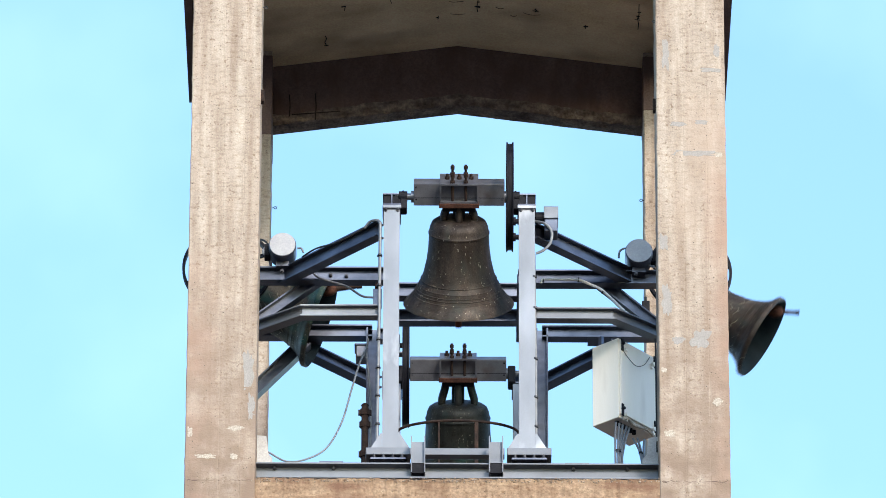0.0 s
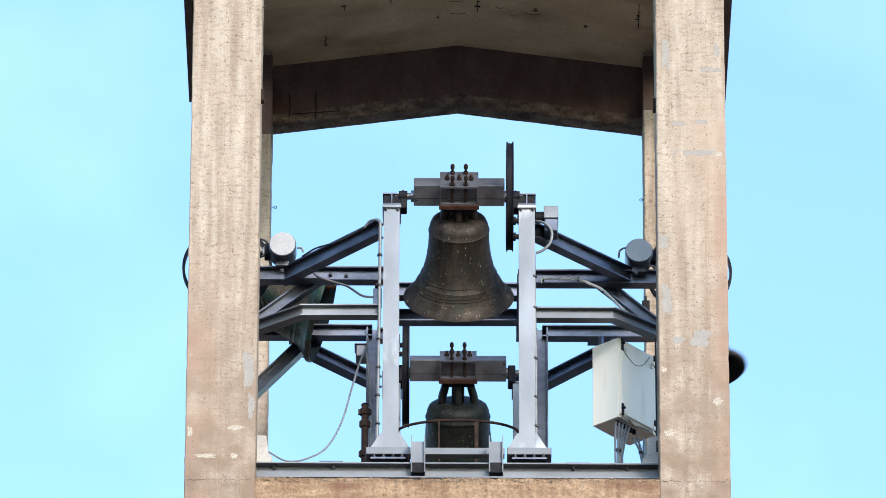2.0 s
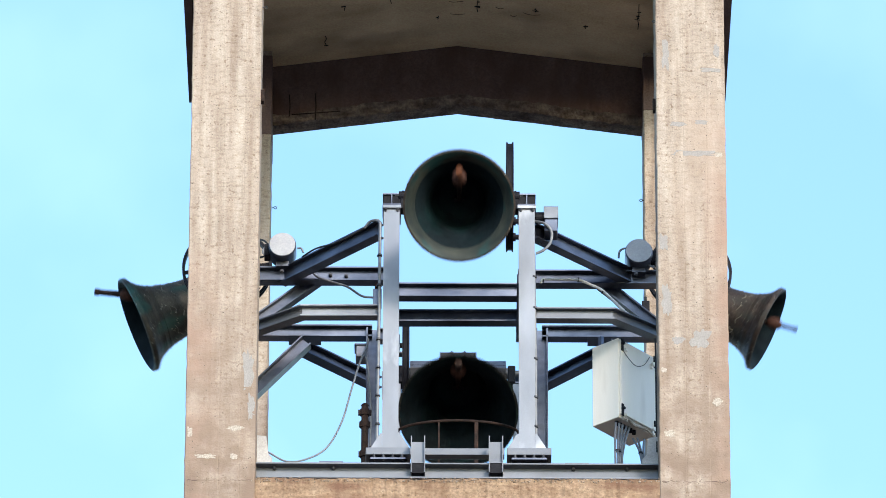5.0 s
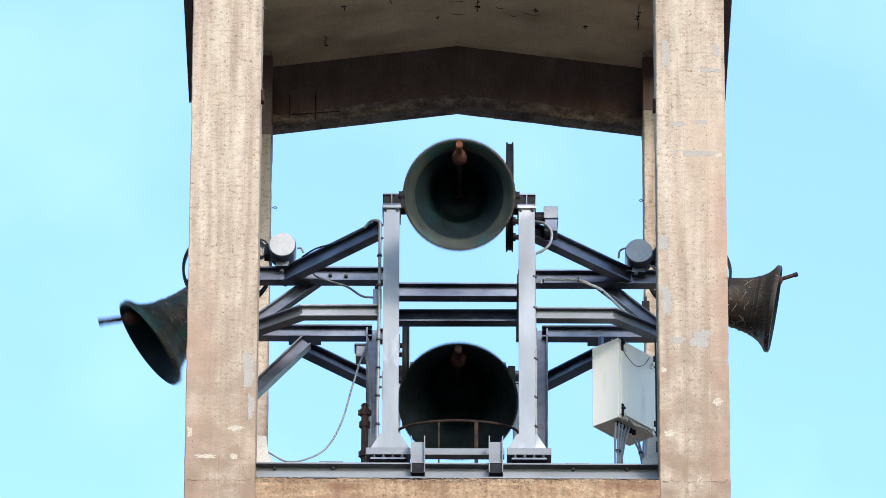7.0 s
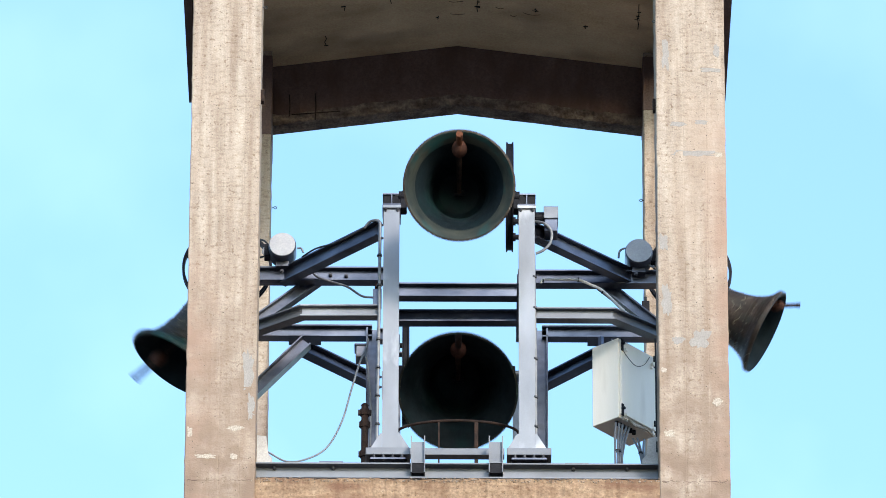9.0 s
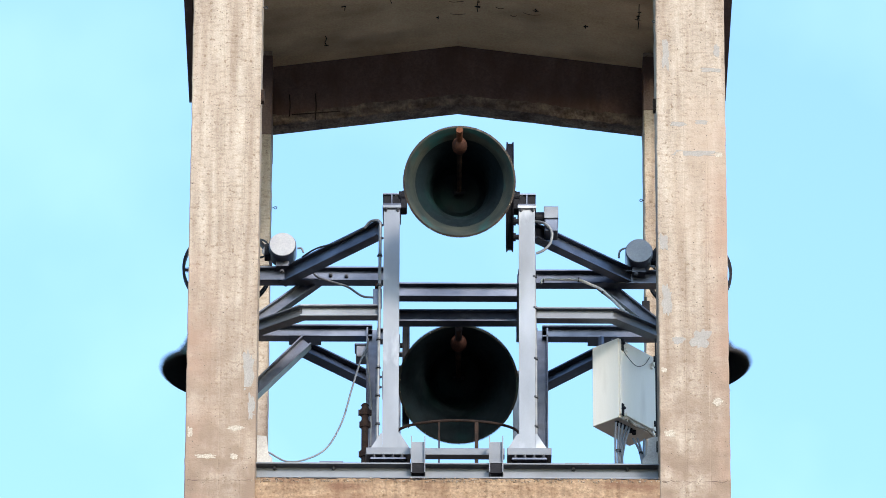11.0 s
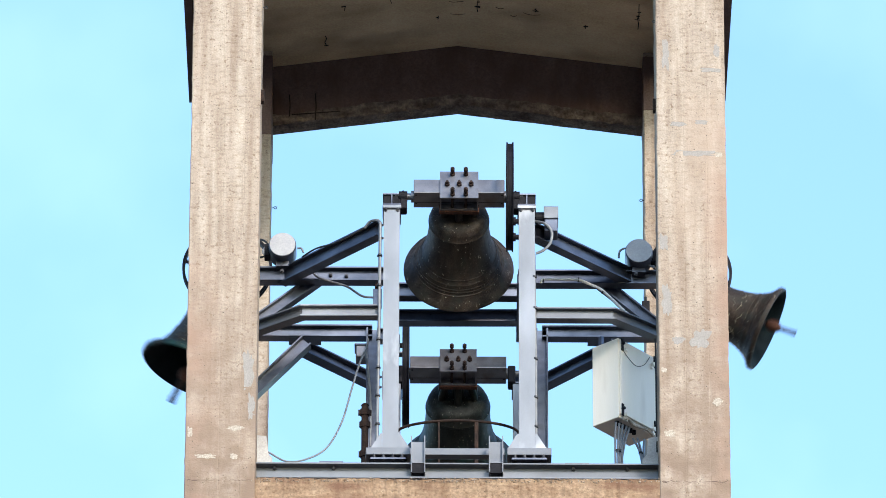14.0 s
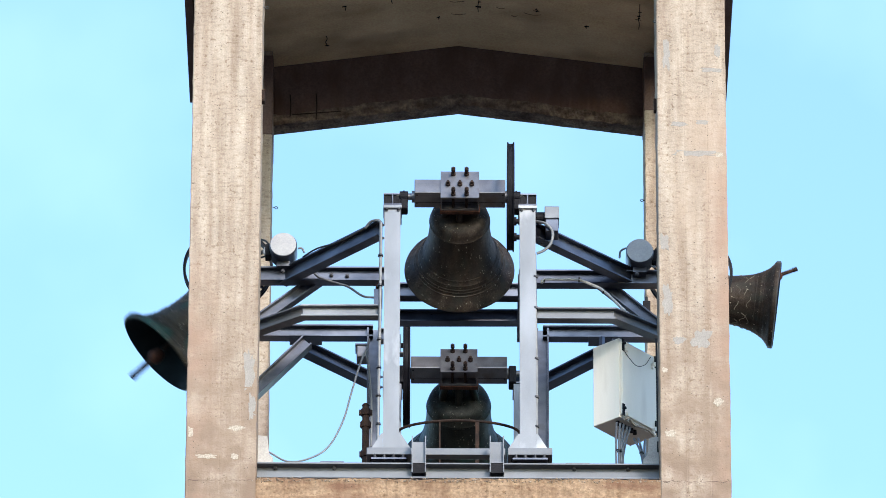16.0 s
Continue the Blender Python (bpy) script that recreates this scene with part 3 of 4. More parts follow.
        member("bearing", bm, DARK, "black cast bearing housing")
        # inner post behind
        beam("inner_post", (s * 0.650, 2.31, LEDGE_Z - 0.15), (s * 0.650, 2.31, 31.36), 0.1, 0.1, (1, 0, 0))
        beam("rear_post", (s * 0.51, 3.44, LEDGE_Z - 0.15), (s * 0.51, 3.44, 31.44), 0.14, 0.14, (0, 1, 0), POST)
        bm = bmesh.new()
        bx = s * 0.43
        box(bm, (bx - 0.03, 3.36, 31.45), (bx + 0.03, 3.5, 31.6), bevel=0.01)
        member("bearing", bm, DARK)
        beam("bearing_beam", (s * 0.51, 3.4, 31.515), (s * 0.51, 3.7, 31.515), 0.1, 0.155)

    zu, zl = 31.33, 30.585
    # upper ring
    ld, rd = ((-0.590, 0.609, 31.330), (-1.340, 1.393, 31.330)), ((0.574, 0.637, 31.330), (1.362, 1.414, 31.330))
    beam("diagonal_beam", *ld, 0.122, 0.085, bolts=((-1.336, 1.240, 31.304),), label="steel beam running diagonally to the side bay")
    beam("diagonal_beam", *rd, 0.122, 0.085, bolts=((1.358, 1.240, 31.290),), label="steel beam running diagonally to the side bay")
    beam("side_beam", (-1.95, 1.37, 31.335), (-0.46, 1.37, 31.335), 0.115, 0.1, bolts=((-0.968, 1.360, 31.339), (-0.848, 1.360, 31.330)))
    beam("side_beam", (0.46, 1.37, 31.315), (1.95, 1.37, 31.315), 0.115, 0.1)
    beam("tie_beam", (-0.519, 1.850, 31.453), (0.531, 1.850, 31.452), 0.115, 0.1)
    beam("side_beam", (-1.95, 2.31, 31.335), (-0.655, 2.31, 31.335), 0.1, 0.1)
    beam("side_beam", (0.655, 2.31, 31.335), (1.95, 2.31, 31.335), 0.1, 0.1)
    beam("diagonal_beam", (-1.198, 2.515, 31.310), (-0.620, 3.125, 31.310), 0.1, 0.1)
    beam("diagonal_beam", (1.207, 2.497, 31.310), (0.646, 3.135, 31.310), 0.1, 0.1)
    for x in (-0.5, 0.5):
        beam("stringer", (x, 1.42, 31.335), (x, 2.36, 31.335), 0.1, 0.09)
        beam("stringer", (x - math.copysign(0.01, x), 2.36, 31.335), (math.copysign(0.62, x), 2.36, 31.335), 0.1, 0.09)
    # lower ring
    for pts in (((-0.576, 0.550, 30.597), (-1.165, 0.550, 30.594), (-1.590, 0.865, 30.590)), ((0.576, 0.550, 30.578), (1.164, 0.550, 30.577), (1.601, 0.935, 30.580))):
        bm = bmesh.new()
        sweep_path(bm, h_outline(0.095, 0.085), pts)
        member("front_beam", bm, RAIL, "pale grey ring beam bent towards the side bay")
    beam("front_beam", (-0.519, 2.050, 31.332), (0.533, 2.050, 31.336), 0.1, 0.1)
    # knee braces
    beam("brace", (-1.045, 1.450, 31.366), (-1.537, 1.450, 30.971), 0.09, 0.09)
    beam("brace", (1.090, 1.450, 31.329), (1.570, 1.450, 30.906), 0.09, 0.09)
    beam("brace", (-1.163, 2.250, 31.222), (-1.601, 2.250, 30.747), 0.1, 0.1)
    beam("brace", (1.158, 2.250, 31.202), (1.632, 2.250, 30.750), 0.1, 0.1)
    for a, b in (((-1.299, 2.250, 31.261), (-1.050, 2.250, 31.252)), ((1.006, 2.250, 31.260), (1.232, 2.250, 31.246))):
        bm = bmesh.new()
        box(bm, (a[0], 2.2, a[2] - 0.006), (b[0], 2.36, a[2] + 0.006))
        member("splice_plate", bm, STEEL)
    # base beams on the sill
    beam("base_beam", (-1.494, 0.400, 29.168), (1.499, 0.400, 29.166), 0.125, 0.14, mat=RAIL, label="grey steel base beam along the sill",
         bolts=((-1.352, 0.390, 29.209), (-0.917, 0.390, 29.211), (0.859, 0.390, 29.209), (1.256, 0.390, 29.210)))
    for a, b in (((-1.023, 0.450, 29.273), (-0.847, 0.450, 29.274)), ((0.798, 0.450, 29.266), (0.974, 0.450, 29.267))):
        bm = bmesh.new()
        box(bm, (a[0], 0.42, a[2] - 0.01), (b[0], 0.5, a[2] + 0.012))
        member("cleat", bm, STEEL)
    bm = bmesh.new()
    a, b = (-0.358, 0.500, 29.399), (0.350, 0.500, 29.402)
    box(bm, (a[0], 0.48, a[2] - 0.028), (b[0], 0.56, a[2] + 0.028), bevel=0.003)
    member("cross_tie", bm, RAIL)
    # upturned channel stubs
    for a in ((-0.291, 0.360, 29.278), (0.286, 0.360, 29.280)):
        stub = bmesh.new()
        x, z = a[0], a[2]
        for w in (-1, 1):
            box(stub, (min(x + w * 0.053, x + w * 0.045), 0.3, z - 0.14), (max(x + w * 0.053, x + w * 0.045), 0.42, z + 0.16))
        box(stub, (x - 0.045, 0.335, z - 0.052), (x + 0.045, 0.345, z + 0.125))
        box(stub, (x - 0.045, 0.31, z - 0.06), (x + 0.045, 0.345, z - 0.052))
        member("channel_stub", stub, RAIL)
        # a black plate imitates the shade in the hollow below the web
        bm = bmesh.new()
        box(bm, (x - 0.044, 0.315, z - 0.14), (x + 0.044, 0.327, z - 0.062))
        member("stub_shade", bm, DARK)
    # guard hoop over the hatch
    bm = bmesh.new()
    c = (0.003, 1.000, 29.807)
    tube(bm, [(c[0] + 0.46 * math.cos(a), c[1] - 0.22 * math.sin(a), c[2]) for a in [math.pi * k / 12 for k in range(13)]], 0.011, 8, 3)
    for w, half in ((-0.46, 0.005), (-0.14, 0.006), (0.14, 0.014), (0.46, 0.005)):
        y = c[1] - 0.22 * math.sqrt(max(0, 1 - (w / 0.46) ** 2))
        box(bm, (c[0] + w - half, y - 0.006, LEDGE_Z - 0.15), (c[0] + w + half, y + 0.006, c[2]))
    tagged(part("guard_hoop", bm, OLD_IRON), "rusty iron guard hoop standing on the floor", "guard rail")


build_frame()

# ---- bells ----
AXIS_Z = 31.555
BELLS = {}


def build_bell(name, label, at, turn, s, wheel_r, wheel_x, yoke_half, drop=0.0, tail=0.83, skin=BRONZE, bow=None, iron=None):
    """A bell on its yoke; the yoke's axle is the thing's own x axis."""
    top = thing("swinging_bell", label, "bell", at, "four bells")
    top.matrix_basis = pose(*at, 0, 0, turn)
    lip = 0.85 * s
    outer = [(0.0, -0.165), (0.12, -0.168), (0.175, -0.18), (0.205, -0.2), (0.22, -0.235), (0.226, -0.27), (0.231, -0.275), (0.231, -0.287), (0.227, -0.292), (0.232, -0.40),
             (0.245, -0.50), (0.268, -0.60), (0.300, -0.68), (0.306, -0.684), (0.309, -0.695), (0.34, -0.755), (0.345, -0.757), (0.35, -0.768), (0.385, -0.81), (0.412, -0.835), (0.42, -0.85)]
    if turn:
        # a blunt, upright lip
        outer = outer[:15] + [(0.338, -0.742), (0.345, -0.745), (0.352, -0.756), (0.385, -0.785), (0.412, -0.802), (0.42, -0.812), (0.421, -0.846)]
    inner = [(0.405, -0.853), (0.375, -0.83), (0.33, -0.77), (0.28, -0.69), (0.245, -0.60), (0.22, -0.50), (0.205, -0.40), (0.195, -0.27), (0.15, -0.22), (0.0, -0.205)]
    bm = bmesh.new()
    lathe(bm, [(r * s, z * s - drop) for r, z in outer + inner])
    # inner faces take the shade colour, the first two rings the lit one
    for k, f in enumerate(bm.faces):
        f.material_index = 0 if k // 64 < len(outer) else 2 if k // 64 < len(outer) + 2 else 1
    body = part("bell_body", bm, skin, top, "weathered bronze with pale drips and a green inside darkened as shade", True)
    body.data.materials.append(SHADED_VERDIGRIS)
    body.data.materials.append(bow or SHADED_VERDIGRIS)
    if turn:
        rng = random.Random(int(s * 100))
        for z, r0 in ((-0.30, 0.229), (-0.345, 0.2305), (-0.40, 0.233), (-0.47, 0.242), (-0.54, 0.256), (-0.585, 0.266)):
            a = rng.uniform(0, 1.0)
            while a < 6.0:
                span = rng.uniform(0.12, 0.5)
                amp, waves = rng.uniform(0.010, 0.028), rng.uniform(6, 15)
                bm = bmesh.new()
                pts = []
                for k in range(9):
                    b = a + span * k / 8
                    zz = z + amp * math.sin(waves * b)
                    r = (r0 - (zz - z) * 0.2) * s
                    pts.append((r * math.cos(b), r * math.sin(b), zz * s - drop))
                tube(bm, pts, rng.uniform(0.0022, 0.0042) * s, 5, 1)
                part("garland", bm, BRASS_WORN, top, "worn raised garland")
                a += span + rng.uniform(0.25, 0.9)
    for z, r0 in ((-0.645, 0.2862), (-0.715, 0.3195), (-0.735, 0.330)):
        bm = bmesh.new()
        lathe(bm, [((r0 + 0.004 * math.cos(q)) * s, (z + 0.004 * math.sin(q)) * s - drop) for q in [math.pi * k / 3 for k in range(6)]], 64, True)
        part("bead", bm, skin, top, smooth=True)
    # canons: cast loops between crown and yoke
    for k, (x, y) in enumerate(((0, -0.075), (0, 0.075), (-0.095, -0.03), (0.095, -0.03), (-0.095, 0.03), (0.095, 0.03))):
        bm = bmesh.new()
        x, y = x * s, y * s
        tube(bm, [(x * 1.2, y * 1.2, -0.178 * s - drop), (x * 1.2, y * 1.2, -0.145 * s - drop), (x * 1.0, y * 1.0, -0.1 * s - drop * 0.4), (x * 0.9, y * 0.9, -0.07 * s)], 0.027 * s, 10, 5)
        part("canon", bm, skin, top, smooth=True)
    bm = bmesh.new()
    rod(bm, (0, 0, -0.175 * s - drop), (0, 0, -0.06), 0.045 * s, 16)
    part("crown_block", bm, skin, top, smooth=True)
    # yoke: a box beam with a flanged cradle in the middle
    h = yoke_half
    bm = bmesh.new()
    box(bm, (-h, -0.066, -0.05), (h, 0.066, 0.125), bevel=0.006)
    yoke = part("yoke", bm, YOKE, top, "zinc-grey steel box beam")
    for sy in (-1, 1):
        bm = bmesh.new()
        box(bm, (-h + 0.004, min(sy * 0.064, sy * 0.0675), 0.012), (h - 0.004, max(sy * 0.064, sy * 0.0675), 0.0155))
        part("seam", bm, DARK, yoke, "dark seam between two welded channels")
    for sx in (-1, 1):
        for z in (0.095, -0.0):
            k = bmesh.new()
            rod(k, (sx * (h - 0.018), -0.066, z), (sx * (h - 0.018), 0.066, z), 0.008, 8)
            part("rivet", k, DARK, yoke)
    bm = bmesh.new()
    w = 0.145
    box(bm, (-w, -0.13, 0.129), (w, 0.13, 0.142))
    box(bm, (-w, -0.125, -0.012), (w, -0.068, 0.0))
    box(bm, (-w, 0.068, -0.012), (w, 0.125, 0.0))
    for sx in (-1, 1):
        box(bm, (min(sx * w, sx * (w - 0.01)), -0.13, 0.0), (max(sx * w, sx * (w - 0.01)), -0.068, 0.129))
        box(bm, (min(sx * w, sx * (w - 0.01)), 0.068, 0.0), (max(sx * w, sx * (w - 0.01)), 0.13, 0.129))
    part("cradle", bm, YOKE, top, "flanged steel cradle clamped round the yoke")
    bm = bmesh.new()
    box(bm, (-w - 0.006, -0.135, -0.048), (w + 0.006, 0.135, -0.013), bevel=0.004)
    part("packing", bm, RUST, top, "rust-brown packing plate")
    bm = bmesh.new()
    box(bm, (-0.125, -0.09, -0.09), (0.125, 0.09, -0.048), bevel=0.006)
    part("clamp_block", bm, DARK, top)
    for x in (-0.05, 0.05):
        for y in (-0.1, 0.1):
            bm = bmesh.new()
            rod(bm, (x, y, -0.05), (x, y, 0.222), 0.010, 8)
            rod(bm, (x, y, 0.142), (x, y, 0.16), 0.02, 6)
            rod(bm, (x, y, 0.188), (x, y, 0.212), 0.018, 6)
            part("tie_bolt", bm, OLD_IRON, top, "dark threaded bolt with nut")
    for x, y in ((-0.09, 0.0), (0.09, 0.0), (0.0, 0.0)):
        bm = bmesh.new()
        rod(bm, (x, y, 0.12), (x, y, 0.182), 0.011, 8)
        rod(bm, (x, y, 0.137), (x, y, 0.16), 0.021, 6)
        part("tie_bolt", bm, OLD_IRON, top, "dark threaded bolt with nut")
    for sx in (-1, 1):
        bm = bmesh.new()
        rod(bm, (sx * h, 0, 0), (sx * (h + 0.14), 0, 0), 0.026, 16)
        rod(bm, (sx * h, 0, 0), (sx * (h + 0.02), 0, 0), 0.045, 16)
        part("axle", bm, YOKE, top, smooth=True)
    # rope wheel of channel section
    bm = bmesh.new()
    q = Matrix.Translation((wheel_x, 0, 0)) @ Matrix.Rotation(radians(90), 4, "Y")
    R = wheel_r
    lathe(bm, [(R, -0.027), (R, -0.018), (R - 0.012, -0.014), (R - 0.012, 0.014), (R, 0.018), (R, 0.027), (R - 0.02, 0.027), (R - 0.02, -0.027)], 72, True)
    for k in range(3):
        a = math.pi * k / 3 + 0.3
        d = Vector((math.cos(a), math.sin(a), 0)) * (R - 0.021)
        sweep(bm, [(-0.015, -0.006), (0.015, -0.006), (0.015, 0.006), (-0.015, 0.006)], -d, d)
    rod(bm, (0, 0, -0.025), (0, 0, 0.025), 0.06, 20)
    bmesh.ops.transform(bm, matrix=q, verts=bm.verts[:])
    part("wheel", bm, DARK, top, "black iron drive wheel with six spokes")
    # clapper
    pivot = -0.27 * s - drop
    clap = new("clapper")
    clap.parent = top
    clap.location = (0, 0, pivot)
    bm = bmesh.new()
    rod(bm, (0, 0, 0.02), (0, 0, -0.53 * s), 0.016 * s, 12, 0.022 * s)
    part("shank", bm, OLD_IRON, clap, "dark iron shank", True)
    bm = bmesh.new()
    bmesh.ops.create_uvsphere(bm, u_segments=20, v_segments=12, radius=0.058 * s, matrix=Matrix.Translation((0, 0, (-0.61 if turn else -0.57) * s)) @ Matrix.Diagonal((1, 1, 1.35, 1)))
    part("hammer", bm, RUST, clap, "rust-brown iron clapper ball", True)
    bm = bmesh.new()
    thin = 1.15 if skin is PATINA else 0.85 if turn else 1.0
    rod(bm, (0, 0, -0.60 * s), (0, 0, (0.03 - tail) * s), 0.024 * s * thin, 12, 0.022 * s * thin)
    rod(bm, (0, 0, (0.04 - tail) * s), (0, 0, -tail * s), 0.026 * s * thin, 12)
    part("tail", bm, iron or OLD_IRON, clap, "rust-brown iron tail of the clapper" if iron else "dark iron tail of the clapper", True)
    bm = bmesh.new()
    rod(bm, (-0.04 * s, 0, 0), (0.04 * s, 0, 0), 0.02 * s, 12)
    part("clapper_pin", bm, DARK, clap)
    BELLS[name] = (top, clap, at, turn, pivot)


build_bell("front", "bronze bell swinging through the front opening on a steel yoke", (0.008, 0.5, AXIS_Z), 0, 1.0, 0.415, 0.382, 0.342, 0.0, 0.765, bow=SOUND_BOW, iron=ORANGE_RUST)
build_bell("back", "large dark green bronze bell swinging over the rear sill", (0.01, 3.42, AXIS_Z), 0, 1.11, 0.43, -0.41, 0.378, 0.045, skin=GREEN_BRONZE)
build_bell("left", "bronze bell with green patina swinging out over the side", (-1.765, 2.03, AXIS_Z), 90, 0.90, 0.345, -0.36, 0.33, 0.0, 0.90, PATINA)
build_bell("right", "smaller brown bronze bell swinging out over the side", (1.775, 2.08, AXIS_Z), 90, 0.805, 0.33, -0.36, 0.33, 0.0, 0.84)


# ---- drives, cabinet, cables ----
def build_fittings():
    for i, p in enumerate(((-1.334, 1.200, 31.516), (1.380, 1.200, 31.473))):
        t = thing("drive_motor", "cylindrical bell motor with a pale end cover above a side beam", "motor", p, "side motors")
        # the housing is darker than its cover to show the shaded lower side
        bm = bmesh.new()
        rod(bm, (0, 0, 0), (0, 0.17, 0), 0.105, 40)
        bm.verts.ensure_lookup_table()
        rim = [e for e in bm.edges if all(abs(v.co.y) < 1e-4 for v in e.verts)]
        bmesh.ops.bevel(bm, geom=rim, offset=0.012, segments=3, affect="EDGES", profile=0.5)
        part("housing", bm, STEEL, t, "grey cast housing, darkened for its shaded lower side", True)
        bm = bmesh.new()
        rod(bm, (0, -0.006, 0), (0, 0.004, 0), 0.098, 40)
        part("end_cover", bm, MOTOR, t, "pale round end cover")
        bm = bmesh.new()
        rod(bm, (0, 0.172, 0), (0, 0.33, 0), 0.06, 20)
        part("gear_neck", bm, DARK, t)
        bm = bmesh.new()
        box(bm, (-0.05, 0.08, -0.14), (0.05, 0.16, -0.1))
        part("foot", bm, STEEL, t)
        bm = bmesh.new()
        s = -1 if i == 0 else 1
        box(bm, (min(s * 0.095, s * 0.14), 0.08, -0.05), (max(s * 0.095, s * 0.14), 0.18, 0.05), bevel=0.006)
        part("terminal_box", bm, DARK, t)
    p = (0.672, 0.620, 31.452)
    t = thing("drive_motor", "grey geared motor bolted beside the front post", "motor", p)
    bm = bmesh.new()
    box(bm, (-0.02, -0.05, -0.15), (0.08, 0.1, -0.042), bevel=0.008)
    part("gearbox", bm, STEEL, t)
    bm = bmesh.new()
    rod(bm, (-0.09, 0.02, 0.0), (-0.02, 0.02, 0.0), 0.045, 20)
    part("neck", bm, DARK, t)
    bm = bmesh.new()
    box(bm, (-0.024, -0.055, -0.04), (0.085, 0.105, 0.062), bevel=0.004)
    part("cover", bm, RAIL, t)
    p = (-0.737, 2.300, 31.176)
    t = thing("drive_motor", "small grey motor beside an inner post", "motor", p)
    bm = bmesh.new()
    box(bm, (-0.045, 0, -0.05), (0.04, 0.14, 0.05), bevel=0.008)
    part("gearbox", bm, YOKE, t)
    bm = bmesh.new()
    box(bm, (-0.055, -0.01, 0.05), (0.05, 0.15, 0.06))
    part("cover", bm, STEEL, t)

    # cabinet: one edge towards the street
    edge = (1.205, 0.750, 30.494)
    low = (1.197, 0.750, 29.828)
    cab = thing("electrical_cabinet", "white enamelled electrical cabinet hung from the frame, cables below", "cabinet", (edge[0], 0.75, low[2]))
    cab.rotation_euler = (0, 0, radians(49))
    hgt = edge[2] - low[2]
    bm = bmesh.new()
    box(bm, (0, 0, 0), (0.43, 0.255, hgt), bevel=0.006)
    part("body", bm, ENAMEL, cab)
    bm = bmesh.new()
    box(bm, (0.012, -0.022, 0.03), (0.42, -0.002, hgt - 0.03), bevel=0.005)
    door = part("door", bm, ENAMEL, cab)
    for x, z in ((0.02, 0.06), (0.40, 0.06), (0.02, hgt - 0.06), (0.40, hgt - 0.06)):
        bm = bmesh.new()
        box(bm, (x - 0.012, -0.03, z - 0.05), (x + 0.012, -0.02, z + 0.05), bevel=0.003)
        rod(bm, (x, -0.045, z + 0.01), (x, -0.02, z + 0.01), 0.012, 10)
        part("clasp", bm, DARK, door)
        bm = bmesh.new()
        sx = 0.03 if x < 0.2 else -0.03
        rod(bm, (x + sx, -0.05, z - 0.035), (x + sx, -0.021, z - 0.035), 0.017, 10)
        rod(bm, (x + sx * 1.3, -0.04, z - 0.065), (x + sx * 1.3, -0.021, z - 0.065), 0.011, 10)
        part("insulator", bm, ENAMEL, door, "small white porcelain insulator")
    bm = bmesh.new()
    tube(bm, [(0.03 + 0.04 * k, -0.026 - 0.008 * math.sin(k * 1.9), -0.012 + 0.012 * math.sin(k * 1.3)) for k in range(11)], 0.012, 6, 3)
    part("gland_strip", bm, PLASTER, cab, "cracked pale seal sagging along the lower edge")
    for k in range(6):
        bm = bmesh.new()
        x = 0.05 + 0.04 * k
        rod(bm, (x, 0.06, -0.03), (x, 0.06, 0.0), 0.016, 10)
        part("cable_gland", bm, DARK, cab)
    for x in (0.06, 0.34):
        bm = bmesh.new()
        box(bm, (x - 0.015, 0.2, hgt), (x + 0.015, 0.23, hgt + 0.1))
        part("hanger", bm, STEEL, cab)

    def wire(pts, r=0.009, mat=CABLE, label="grey plastic cable clipped along the frame", smooth=6):
        bm = bmesh.new()
        tube(bm, pts, r, 8, smooth)
        return tagged(part("cable", bm, mat, smooth=True), label, "cable", "loose cables")

    for run in (((1.185, 0.800, 29.806), (1.178, 0.750, 29.606), (1.178, 0.620, 29.282)),
                ((1.210, 0.800, 29.797), (1.200, 0.760, 29.611), (1.199, 0.640, 29.293)),
                ((1.236, 0.820, 29.797), (1.217, 0.770, 29.611), (1.212, 0.660, 29.303)),
                ((1.266, 0.840, 29.793), (1.230, 0.780, 29.607), (1.230, 0.680, 29.313)),
                ((1.288, 0.860, 29.794), (1.247, 0.800, 29.617), (1.205, 0.700, 29.322)),
                ((1.313, 0.900, 29.724), (1.362, 0.850, 29.586), (1.390, 0.700, 29.323)),
                ((1.347, 0.900, 29.725), (1.375, 0.860, 29.591), (1.399, 0.720, 29.333)),
                ((1.398, 0.920, 29.725), (1.392, 0.860, 29.591), (1.408, 0.730, 29.338))):
        wire(run, 0.0085, label="grey cable hanging from the cabinet")
    bm = bmesh.new()
    tube(bm, ((1.230, 0.720, 30.392), (1.281, 0.750, 30.322), (1.341, 0.820, 30.292), (1.403, 0.900, 30.343), (1.449, 1.000, 30.461)), 0.0028, 6)
    part("dangling_wire", bm, BLACK_CABLE, None)
    tagged(bpy.data.objects["dangling_wire"], "thin dark wire dangling over the cabinet door", "cable", "loose cables")
    # cable slung from the inner post to the pillar foot
    wire(((-0.687, 0.900, 30.468), (-0.733, 0.880, 30.343), (-0.794, 0.820, 30.083), (-0.863, 0.740, 29.772), (-0.973, 0.660, 29.515), (-1.123, 0.600, 29.390), (-1.268, 0.560, 29.351), (-1.407, 0.520, 29.410)), 0.0075, label="grey cable slung in a long loop to the pillar foot")
    wire(((-1.096, 1.300, 31.322), (-1.053, 1.300, 31.283), (-0.945, 1.300, 31.245), (-0.837, 1.300, 31.206), (-0.729, 1.300, 31.129), (-0.643, 1.300, 31.115)), 0.009)
